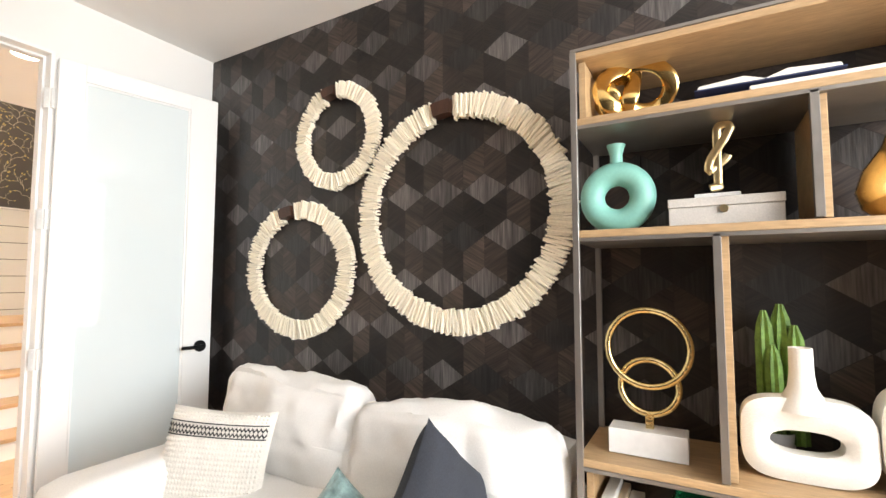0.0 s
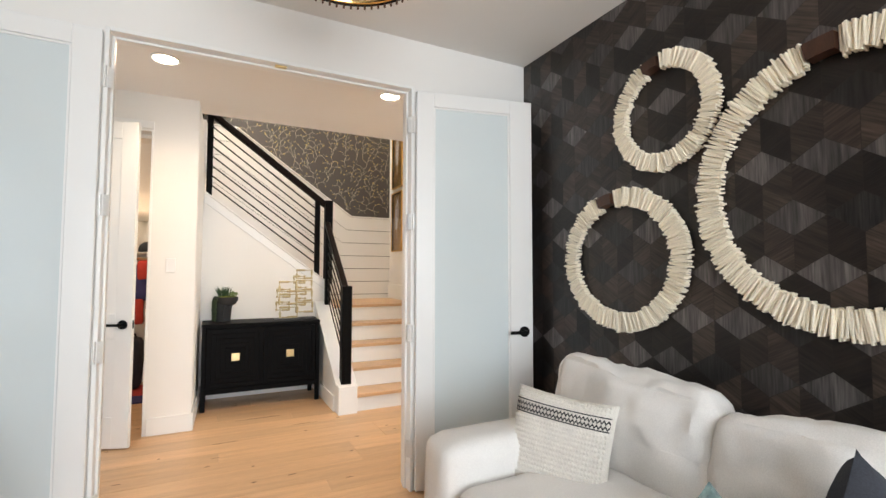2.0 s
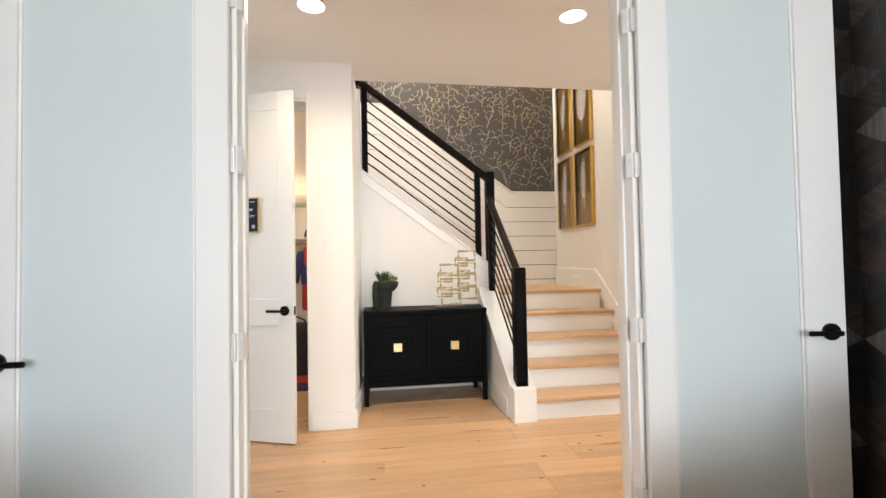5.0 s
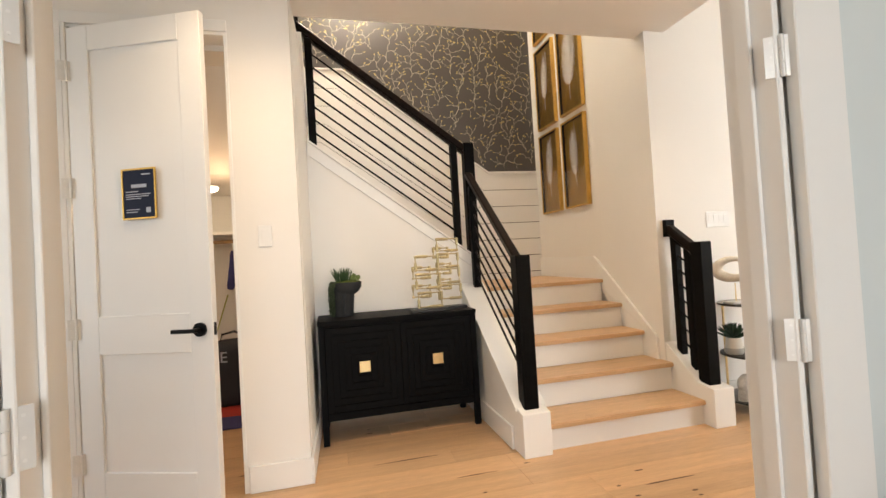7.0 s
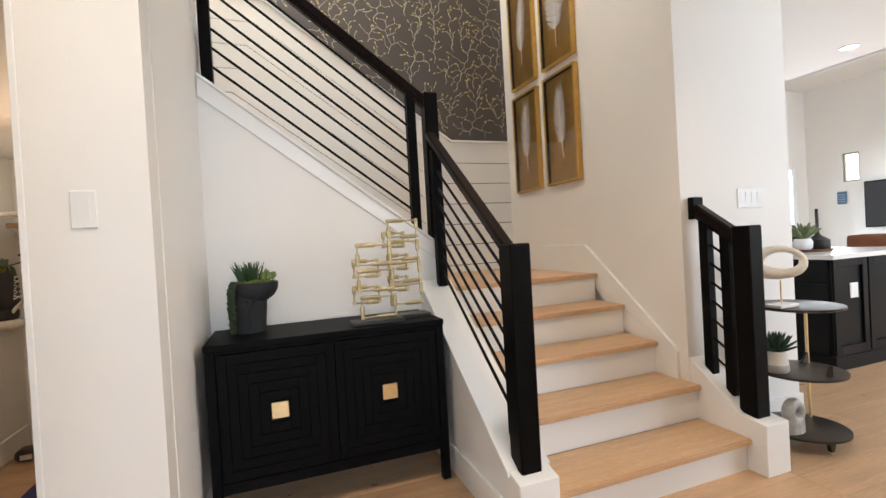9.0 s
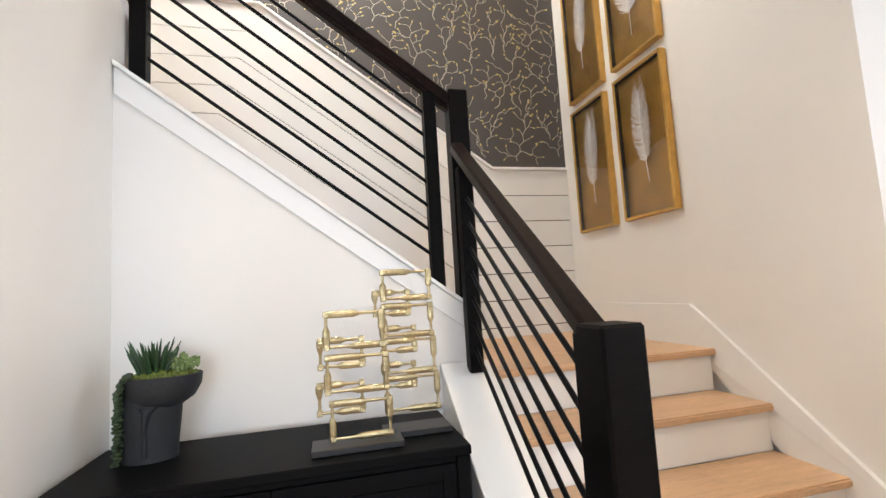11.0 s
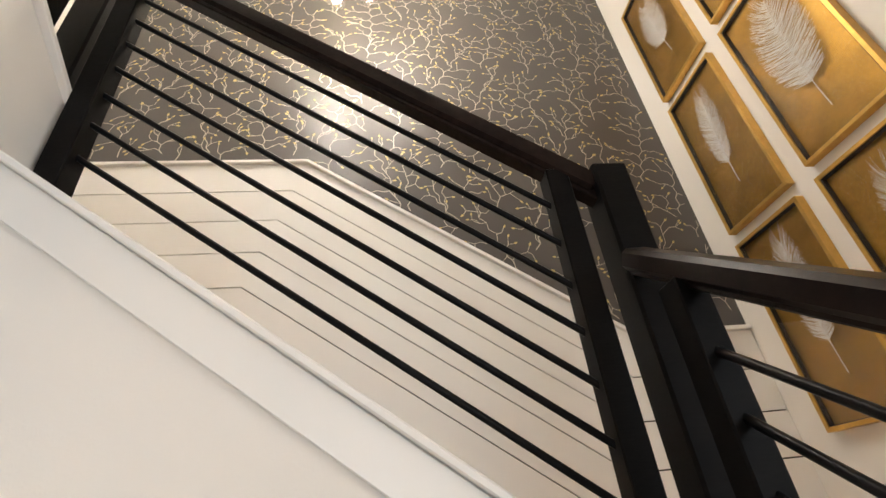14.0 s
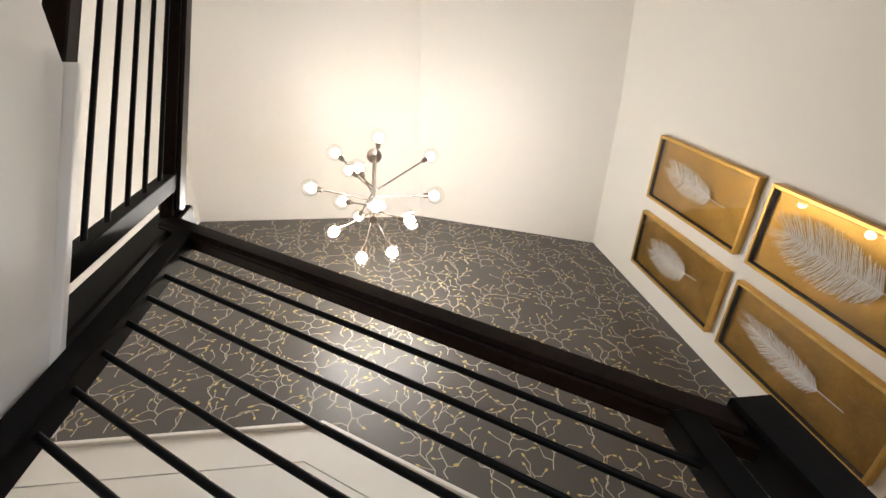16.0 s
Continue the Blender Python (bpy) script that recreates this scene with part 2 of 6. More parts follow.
def tube(points, r, seg=10, closed=False, flat=1.0, up=None):
    """A round (or flattened) tube along points."""
    pts = [Vector(p) for p in points]
    t = bmesh.new()
    rings = []
    n = len(pts)
    ref = Vector(up) if up else None
    for i, p in enumerate(pts):
        a = pts[(i - 1) % n] if closed or i else p
        b = pts[(i + 1) % n] if closed or i < n - 1 else p
        d = (b - a).normalized()
        base = ref if ref else (Vector((0, 0, 1)) if abs(d.z) < 0.95 else Vector((1, 0, 0)))
        s = d.cross(base).normalized()
        u = s.cross(d)
        rr = r[i] if isinstance(r, (list, tuple)) else r
        rings.append([t.verts.new(p + rr * (math.cos(2 * math.pi * k / seg) * s + flat * math.sin(2 * math.pi * k / seg) * u)) for k in range(seg)])
    for i in range(n if closed else n - 1):
        a, b = rings[i], rings[(i + 1) % n]
        for k in range(seg):
            t.faces.new((a[k], a[(k + 1) % seg], b[(k + 1) % seg], b[k]))
    if not closed:
        t.faces.new(list(reversed(rings[0])))
        t.faces.new(rings[-1])
    return t


def moved(bm, m):
    bmesh.ops.transform(bm, matrix=m, verts=bm.verts)
    return bm

# ---- the large structure ----
FX, LX = 1.81, -1.52            # feature wall, office's other side wall
DY0, DY1 = 2.77, 2.89           # wall with the double door
CH = 2.74                       # ceiling height
RX = 2.24                       # wall beside the stairs
PY = 4.53                       # face of the closet wall
SY = 5.50                       # face of the wall under the second flight
WY = 6.70                       # papered wall

structure("wall_office_back", merge(box((LX - 0.12, -2.52, 0), (FX + 0.12, -2.4, 0.7)), box((LX - 0.12, -2.52, 2.6), (FX + 0.12, -2.4, CH)),
          box((LX - 0.12, -2.52, 0.7), (-1.1, -2.4, 2.6)), box((1.3, -2.52, 0.7), (FX + 0.12, -2.4, 2.6))), WALL)
structure("wall_office_feature", box((FX, -2.4, 0), (FX + 0.12, DY0, CH)), material("wallpaper_ground", (0.02, 0.015, 0.013), 0.5, vary=0.2))
structure("wall_office_side", box((LX - 0.12, -2.4, 0), (LX, DY0, CH)), material("wallpaper_ground_side", (0.02, 0.015, 0.013), 0.5, vary=0.2))
structure("wall_double_door", merge(box((LX - 0.12, DY0, 0), (-0.59, DY1, CH)), box((0.97, DY0, 0), (FX + 0.55, DY1, CH)), box((-0.59, DY0, 2.44), (0.97, DY1, CH))), WALL)
structure("ceiling_office", box((LX - 0.12, -2.52, CH), (FX + 0.12, DY1, CH + 0.15)), CEIL)
structure("ceiling_hall", merge(box((-3.1, DY1, CH), (2.37, PY, CH + 0.35)), box((-0.34, PY, CH), (2.37, 4.86, CH + 0.35)), box((-3.1, PY, CH), (-1.34, 5.35, CH + 0.2))), CEIL)
structure("floor_office", box((LX, -2.4, -0.1), (FX, DY0, 0.0)), OAK)
structure("ground", box((-30, -30, -0.4), (40, 40, -0.12)), material("soil", (0.12, 0.11, 0.08), 0.9, vary=0.3))
structure("floor", box((-3.1, DY0 + 0.001, -0.1), (10.6, 9.3, -0.006)), material("subfloor", (0.20, 0.12, 0.06), 0.6))

# hall side walls and closet
structure("wall_hall_end", merge(box((-3.1, DY1, 0), (-3.0, 3.2, CH)), box((-3.1, 4.2, 0), (-3.0, PY, CH)), box((-3.1, 3.2, 2.1), (-3.0, 4.2, CH))), WALL)
structure("wall_closet", merge(box((-3.1, PY, 0), (-1.33, PY + 0.12, CH)), box((-1.33, PY, 2.45), (-0.57, PY + 0.12, CH)), box((-0.57, PY, 0), (-0.249, PY + 0.12, CH))), WALL)
structure("wall_nook_side", prism(((PY + 0.12, 0), (5.68, 0), (5.68, 2.31), (5.08, 2.739), (PY + 0.12, 2.739)), "x", -0.34, -0.22), WALL)
for v in bpy.data.objects["wall_nook_side"].data.vertices:
    v.co.x -= max(0, 5.5 - v.co.y) * 0.03 if v.co.x > -0.3 else 0
structure("trim_upper_flight_cap", prism(((5.70, 2.295), (5.70, 2.318), (5.10, 2.75), (5.07, 2.75)), "x", -0.355, -0.205, 0.002), TRIM)
structure("wall_closet_inner", merge(box((-1.60, PY + 0.12, 0), (-1.50, WY, 2.4)), box((-0.34, 5.69, 0), (-0.22, WY, 1.95))), WALL)
structure("ceiling_closet", prism(((PY + 0.12, 2.4), (4.85, 2.4), (5.6, 1.90), (6.69, 1.90), (6.69, 1.97), (5.64, 1.97), (4.9, 2.47), (PY + 0.12, 2.47)), "x", -1.50, -0.34), CEIL)

# stairwell: papered wall, wall beside the stairs, sloped ceiling
TOP, EAVE, FOLD = 5.66, 4.97, 0.78
structure("wall_closet_back", box((-1.6, WY - 0.02, 0), (-0.22, WY - 0.001, 1.95)), WALL)
structure("wall_stair_back", prism(((-1.6, 0), (RX, 0), (RX, EAVE + 0.3), (FOLD, TOP + 0.3), (-1.6, TOP + 0.3)), "y", WY, WY + 0.12), PAPER, "charcoal wallpaper with cream vines")


def lean(bm):
    """The wall beside the stairs runs slightly out of square at its free end."""
    for v in bm.verts:
        if v.co.y < 5.5 and v.co.x < 2.5:
            v.co.x -= (5.5 - v.co.y) * 0.05
    return bm


structure("wall_stair_side", merge(lean(prism(((RX, 4.74), (3.09, 4.74), (3.09, 7.0), (RX, 7.0), (RX, 5.5)), "z", 0, 5.2)), box((2.37, DY1, CH + 0.05), (2.42, 4.74, 5.2))), WALL)
structure("wall_stair_left", prism(((2.9, 3.1), (5.35, 3.1), (5.35, 2.0), (6.82, 2.0), (6.82, TOP), (2.9, TOP)), "x", -1.34, -1.22), WALL)
structure("wall_stair_upper_end", box((-1.22, 2.9, 3.1), (2.4, 3.0, TOP)), WALL)
structure("ceiling_stairwell", prism(((-1.72, TOP), (FOLD, TOP), (2.45, TOP - (2.45 - FOLD) * (TOP - EAVE) / (RX - FOLD)), (2.45, EAVE + 0.3), (FOLD, TOP + 0.2), (-1.72, TOP + 0.2)), "y", 2.9, WY + 0.1), CEIL)

# stairs
RISE, RUN, Y0 = 0.188, 0.268, 4.43
FIRST, LAND = 0.16, 0.912     # first step, landing height
SXL, SXR = 1.10, 2.21
stairs = tagged(new("stairs"), "oak and white painted staircase turning at a landing", kind="structure")
origin_of[stairs] = Vector((0, 0, 0))
for i in range(5):
    y = Y0 + i * RUN
    z = FIRST + i * RISE
    part("riser", box((SXL, y, max(0, z - RISE)), (SXR, y + 0.02, z - 0.03)), TRIM, stairs, "white painted riser")
    deep = y + RUN if i < 4 else WY
    wide = RX if i == 4 else SXR
    part("tread", box((SXL if i < 4 else 1.05, y - 0.03, z - 0.03), (wide, deep, z), 0.006, 2), TREAD, stairs, "oak tread with rounded nosing")
for k in range(6):
    x = 1.05 - k * 0.26
    z = LAND + (k + 1) * RISE
    part("riser", box((x - 0.02, 5.69, z - RISE), (x, WY, z - 0.03)), TRIM, stairs, "white painted riser")
    part("tread", box((x - 0.26 if k < 5 else -1.22, 5.69, z - 0.03), (x + 0.03, WY, z), 0.006, 2), TREAD, stairs, "oak tread with rounded nosing")
for k in range(5):
    y = 5.55 - k * 0.26
    z = LAND + (k + 7) * RISE
    part("riser", box((-1.22, y - 0.02, z - RISE), (-0.33, y, z - 0.03)), TRIM, stairs, "white painted riser")
    part("tread", box((-1.22, y - 0.26, z - 0.03), (-0.33, y + 0.03, z), 0.006, 2), TREAD, stairs, "oak tread with rounded nosing")

SL = 0.743


def rake(x):
    return 2.143 - SL * (x + 0.23)


# wall under the second flight with its raking skirt and cap
structure("wall_under_stairs", prism(((-0.25, 0), (1.05, 0), (1.05, rake(1.05) - 0.02), (-0.25, rake(-0.25) - 0.02)), "y", SY, SY + 0.18), WALL)
structure("trim_stair_skirt", prism(((-0.218, rake(-0.22) - 0.122), (1.06, rake(1.06) - 0.112), (1.06, rake(1.06) - 0.02), (-0.218, rake(-0.22) - 0.02)), "y", SY - 0.014, SY - 0.001, 0.002), TRIM)
structure("trim_stair_cap", prism(((-0.218, rake(-0.22) - 0.019), (1.075, rake(1.075) - 0.019), (1.075, rake(1.075)), (-0.218, rake(-0.22))), "y", SY - 0.03, SY + 0.19, 0.003), TRIM)


def knee(y):
    return 0.245 + (y - 4.42) * 0.675


# knee walls beside the first flight
structure("wall_knee_open_side", merge(prism(((4.37, 0), (SY + 0.1, 0), (SY + 0.1, knee(SY + 0.1) - 0.02), (4.50, knee(4.50) - 0.02), (4.37, 0.25)), "x", 0.925, 1.10, 0.003)), TRIM)
structure("trim_knee_cap", prism(((4.45, knee(4.45) - 0.018), (SY - 0.02, knee(SY - 0.02) - 0.018), (SY - 0.02, knee(SY - 0.02) + 0.004), (4.45, knee(4.45) + 0.004)), "x", 0.915, 1.112, 0.003), TRIM)
structure("wall_knee_wall_side", prism(((4.33, 0), (4.74, 0), (4.74, knee(4.74) + 0.02), (4.46, knee(4.46) - 0.01), (4.33, 0.245)), "x", 2.207, 2.362, 0.003), TRIM)
structure("trim_wall_skirt", lean(prism(((4.80, 0.2), (5.5, 0.8), (5.61, 0.9), (6.70, 0.92), (6.70, 1.12), (5.61, 1.114), (5.5, 1.032), (4.82, 0.53), (4.80, 0.50)), "x", RX - 0.022, RX - 0.001, 0.002)), TRIM)

# second flight wainscot of boards on the papered wall
CAPX0, CAPX1 = 0.12, 1.65
CZ0, CZ1 = 3.19, 2.105


def cap(x):
    return CZ0 if x <= CAPX0 else CZ1 if x >= CAPX1 else CZ0 + (CZ1 - CZ0) * (x - CAPX0) / (CAPX1 - CAPX0)


BOARD = 0.185
wains = tagged(new("wall_wainscot"), "white shiplap boards that follow the stairs", kind="structure")
origin_of[wains] = Vector((0, 0, 0))
for k in range(9):
    hi, lo = k * BOARD + 0.022, (k + 1) * BOARD - 0.0065 + 0.022
    k0, k1 = CAPX0 - k * 0.062, CAPX1 - k * 0.062
    ka, kb = CAPX0 - (k + 1) * 0.062, CAPX1 - (k + 1) * 0.062
    pts = [(-1.22, CZ0 - hi), (k0, CZ0 - hi), (k1, CZ1 - hi), (RX - 0.003, CZ1 - hi), (RX - 0.003, CZ1 - lo), (kb, CZ1 - lo), (ka, CZ0 - lo), (-1.22, CZ0 - lo)]
    part("board", prism(pts, "y", WY - 0.014, WY - 0.001), TRIM, wains)
structure("trim_wainscot_groove", prism([(-1.22, 1.9), (CAPX0 - 0.5, 1.6), (1.2, 0.9), (RX - 0.003, 0.9), (RX - 0.003, CZ1 - 0.02), (CAPX1, CZ1 - 0.02), (CAPX0, CZ0 - 0.02), (-1.22, CZ0 - 0.02)], "y", WY - 0.004, WY - 0.0005), material("dark_groove_backing", (0.03, 0.026, 0.022), 0.8))
structure("trim_wainscot_cap", prism([(-1.22, CZ0 - 0.02), (CAPX0, CZ0 - 0.02), (CAPX1, CZ1 - 0.02), (RX - 0.002, CZ1 - 0.02), (RX - 0.002, CZ1), (CAPX1 + 0.005, CZ1), (CAPX0 + 0.005, CZ0), (-1.22, CZ0)], "y", WY - 0.034, WY - 0.001, 0.003), TRIM)

# great room shell
structure("wall_great_room", merge(box((10.5, 1.0, 0), (10.6, 8.48, 1.92)), box((10.5, 1.0, 2.47), (10.6, 8.48, 4.4)), box((10.5, 1.0, 1.92), (10.6, 8.2, 2.47)), box((10.5, 8.48, 0), (10.6, 9.2, 4.4))), WALL)
structure("wall_patio", merge(box((3.09, 9.1, 0), (8.5, 9.2, 4.4)), box((10.2, 9.1, 0), (10.6, 9.2, 4.4)), box((8.5, 9.1, 2.33), (10.2, 9.2, 4.4)), box((9.18, 9.1, 0), (9.32, 9.2, 2.33))), WALL)
structure("wall_great_room_near", merge(box((2.42, 1.2, 0), (4.5, 1.3, 4.4)), box((8.5, 1.2, 0), (10.6, 1.3, 4.4)), box((4.5, 1.2, 3.1), (8.5, 1.3, 4.4)), box((4.5, 1.2, 0), (8.5, 1.3, 0.9)), box((2.36, 1.2, 0), (2.42, DY1, 4.4))), WALL)
structure("floor_great_room", box((2.36, 1.0, -0.1), (10.6, DY0, 0)), OAK)
structure("ceiling_great_room", prism(((2.42, 3.05), (6.6, 3.05), (6.6, 3.2), (2.42, 3.2)), "y", 1.2, 9.2), CEIL)
structure("ceiling_great_room_high", merge(box((6.6, 1.2, 3.86), (10.6, 9.2, 4.0)), box((6.55, 1.2, 3.05), (6.65, 9.2, 4.0))), CEIL)

# ---- trim, doors and fittings of the setting ----
def skirting(name, a, b, out, h=0.14):
    """A skirting board along a wall from a to b, out: the way it stands proud."""
    (x0, y0), (x1, y1), (ox, oy) = a, b, out
    bm = box((min(x0, x1) + min(0, ox * 0.015), min(y0, y1) + min(0, oy * 0.015), 0), (max(x0, x1) + max(0, ox * 0.015), max(y0, y1) + max(0, oy * 0.015), h), 0.003)
    return structure(name, bm, TRIM)


skirting("baseboard", (-0.56, PY - 0.001), (-0.248, PY - 0.001), (0, -1))
nook_base = skirting("baseboard", (-0.219, PY - 0.016), (-0.219, SY - 0.001), (1, 0))
for v in nook_base.data.vertices:
    v.co.x -= max(0, 5.5 - v.co.y) * 0.03
skirting("baseboard", (-0.2, SY - 0.001), (0.924, SY - 0.001), (0, -1))
skirting("baseboard", (0.924, 4.52), (0.924, SY - 0.017), (-1, 0))
skirting("baseboard", (2.364, 4.739), (3.105, 4.739), (0, -1))
skirting("baseboard", (3.091, 4.74), (3.091, 7.0), (1, 0))
skirting("baseboard", (-3.0, PY - 0.001), (-1.42, PY - 0.001), (0, -1))
skirting("baseboard", (-1.499, PY + 0.13), (-1.499, WY - 0.04), (1, 0))
skirting("baseboard", (-1.48, WY - 0.021), (-0.35, WY - 0.021), (0, -1))
skirting("baseboard", (1.0, DY1 + 0.001), (2.35, DY1 + 0.001), (0, 1))
skirting("baseboard", (10.499, 1.3), (10.499, 9.1), (-1, 0))

# lining and stops of the double door
OL, OR = -0.59, 0.97
structure("trim_double_door", merge(box((OL, DY0 - 0.012, 0), (OL + 0.018, DY1 + 0.012, 2.44), 0.002), box((OR - 0.018, DY0 - 0.012, 0), (OR, DY1 + 0.012, 2.44), 0.002),
          box((OL + 0.018, DY0 - 0.012, 2.422), (OR - 0.018, DY1 + 0.012, 2.44), 0.002),
          box((OL + 0.018, DY0 + 0.045, 0), (OL + 0.030, DY0 + 0.085, 2.422), 0.002), box((OR - 0.030, DY0 + 0.045, 0), (OR - 0.018, DY0 + 0.085, 2.422), 0.002),
          box((OL + 0.030, DY0 + 0.045, 2.410), (OR - 0.030, DY0 + 0.085, 2.422), 0.002),
          box((OL - 0.055, DY1, 0), (OL, DY1 + 0.014, 2.495), 0.002), box((OR, DY1, 0), (OR + 0.055, DY1 + 0.014, 2.495), 0.002), box((OL, DY1, 2.44), (OR, DY1 + 0.014, 2.495), 0.002)), TRIM)
structure("ball_catch", box((0.16, DY0 + 0.01, 2.414), (0.22, DY0 + 0.035, 2.4215), 0.001), BRASS)


def hinge(at, angle, name="hinge"):
    h = thing(name, (0, 0, 0), "white painted butt hinge with rounded leaves", "hinge", "door hinges")
    part("hinge_leaf", box((-0.036, -0.002, -0.05), (-0.004, 0.001, 0.05), 0.0012), NICKEL, h)
    part("hinge_leaf", box((0.004, -0.002, -0.05), (0.036, 0.001, 0.05), 0.0012), NICKEL, h)
    for k in range(3):
        part("knuckle", rod((0, -0.004, -0.05 + k * 0.0335), (0, -0.004, -0.0175 + k * 0.0335), 0.006, 10), NICKEL, h, smooth=True)
    for sx in (-0.022, 0.022):
        for zz in (-0.035, 0.0, 0.035):
            part("screw", rod((sx, -0.0015, zz), (sx, -0.003, zz), 0.003, 8), TRIM, h)
    h.matrix_basis = pose(*at, 0, 0, angle)
    return h


for z in (2.20, 1.60, 0.93, 0.25):
    hinge((OR - 0.004, DY0 - 0.016, z), -35)
    hinge((OL + 0.004, DY0 - 0.016, z), 35)


def lever(parent, x, z, y, way, out):
    """A black lever handle on a round rose; way: the side that the lever points to."""
    part("door_rose", rod((x, y, z), (x, y + out * 0.011, z), 0.033, 28), DARKSTEEL, parent, "black round rose", smooth=True)
    part("door_spindle", rod((x, y + out * 0.011, z), (x, y + out * 0.05, z), 0.0105, 14), DARKSTEEL, parent, smooth=True)
    part("door_handle", bar((x - way * 0.012, y + out * 0.05, z), (x + way * 0.115, y + out * 0.05, z), 0.014, 0.019, bevel=0.004), DARKSTEEL, parent, "black lever handle")


def glass_leaf(name, sign, lock=0.115):
    """A white leaf with one tall pane; it stands at its hinge edge and runs along sign * x."""
    d = thing(name, (0, 0, 0), "white painted door leaf with a tall pale milky glass pane, open", "door", "double door leaves")
    w, h, t = 0.765, 2.405, 0.04

    def X(v):
        return sign * v
    e, top = w - lock, h - 0.09
    part("stile", box((X(0), 0, 0.012), (X(0.11), t, h), 0.003), TRIM, d)
    part("stile", box((X(e), 0, 0.012), (X(w), t, h), 0.003), TRIM, d)
    part("rail", box((X(0.11), 0, top), (X(e), t, h), 0.002), TRIM, d)
    part("rail", box((X(0.11), 0, 0.012), (X(e), t, 0.21), 0.002), TRIM, d)
    part("glazing_bead", merge(box((X(0.11), 0.010, 0.21), (X(0.119), t - 0.010, top)), box((X(e - 0.009), 0.010, 0.21), (X(e), t - 0.010, top)),
         box((X(0.119), 0.010, top - 0.009), (X(e - 0.009), t - 0.010, top)), box((X(0.119), 0.010, 0.21), (X(e - 0.009), t - 0.010, 0.219))), TRIM, d)
    part("pane", box((X(0.119), t / 2 - 0.004, 0.219), (X(e - 0.009), t / 2 + 0.004, top - 0.009)), FROST, d, "pale green-white laminated glass")
    lever(d, X(w - 0.062), 0.92, -0.0, -sign, -1)
    return d


leaf = glass_leaf("door_1", 1, 0.155)
leaf.matrix_basis = pose(0.973, 2.722, 0, 0, 0, -11)
leaf = glass_leaf("door_2", -1)
leaf.matrix_basis = pose(-0.593, 2.722, 0, 0, 0, 1.5)

# closet door, ajar
cd = thing("door_3", (0, 0, 0), "white two-panel closet door standing ajar", "door")
W3, H3, T3 = 0.71, 2.42, 0.036
part("door_core", box((0, 0.011, 0.012), (W3, T3 - 0.011, H3)), TRIM, cd)
for z0, z1, x0, x1 in ((0.012, H3, 0, 0.115), (0.012, H3, W3 - 0.115, W3)):
    part("stile", box((x0, 0, z0), (x1, T3, z1), 0.002), TRIM, cd)
for z0, z1 in ((0.012, 0.235), (0.80, 0.985), (H3 - 0.125, H3)):
    part("rail", box((0.115, 0, z0), (W3 - 0.115, T3, z1), 0.002), TRIM, cd)
lever(cd, W3 - 0.062, 0.905, 0, -1, -1)
lever(cd, W3 - 0.062, 0.905, T3, -1, 1)
part("strike_plate", box((W3 - 0.001, 0.008, 0.875), (W3 + 0.0015, 0.028, 0.935), 0.0005), DARKSTEEL, cd)
CDM = pose(-1.305, 4.515, 0, 0, 0, -21)
cd.matrix_basis = CDM
for z in (2.2, 1.62, 0.93, 0.28):
    hinge((-1.303, 4.505, z), 20)
structure("trim_closet_door", merge(box((-1.33, PY - 0.012, 0), (-1.312, PY + 0.132, 2.45), 0.002), box((-0.588, PY - 0.003, 0), (-0.57, PY + 0.132, 2.45), 0.002), box((-1.312, PY - 0.003, 2.432), (-0.588, PY + 0.132, 2.45), 0.002),
          box((-1.395, PY - 0.014, 0), (-1.33, PY - 0.001, 2.51), 0.002), box((-1.33, PY - 0.014, 2.45), (-0.57, PY - 0.001, 2.51), 0.002)), TRIM)

NAVY = material("navy_print", (0.010, 0.014, 0.036), 0.45, vary=0.06, spec=0.15)
INK = material("pale_print", (0.42, 0.46, 0.55), 0.5)
sign = thing("door_sign", (0, 0, 0), "navy printed sign in a thin gold frame on the closet door", "sign")
sx0, sx1, sz0, sz1 = 0.275, 0.455, 1.445, 1.69
part("frame", merge(box((sx0, -0.008, sz0), (sx0 + 0.008, -0.0005, sz1), 0.001), box((sx1 - 0.008, -0.008, sz0), (sx1, -0.0005, sz1), 0.001),
     box((sx0 + 0.008, -0.008, sz1 - 0.008), (sx1 - 0.008, -0.0005, sz1), 0.001), box((sx0 + 0.008, -0.008, sz0), (sx1 - 0.008, -0.0005, sz0 + 0.008), 0.001)), GOLDFRAME, sign, "gold frame")
part("sheet", box((sx0 + 0.008, -0.004, sz0 + 0.008), (sx1 - 0.008, -0.0005, sz1 - 0.008)), NAVY, sign)
for (a, b, c, d2) in ((0.05, 0.13, 0.152, 0.168), (0.105, 0.15, 0.212, 0.218), (0.02, 0.085, 0.131, 0.136), (0.02, 0.15, 0.118, 0.122), (0.02, 0.14, 0.108, 0.112), (0.02, 0.10, 0.098, 0.102), (0.02, 0.09, 0.045, 0.049), (0.02, 0.08, 0.033, 0.037), (0.125, 0.148, 0.03, 0.055)):
    part("print_bar", box((sx0 + a, -0.0048, sz0 + c), (sx0 + b, -0.0041, sz0 + d2)), INK, sign)
sign.matrix_basis = CDM


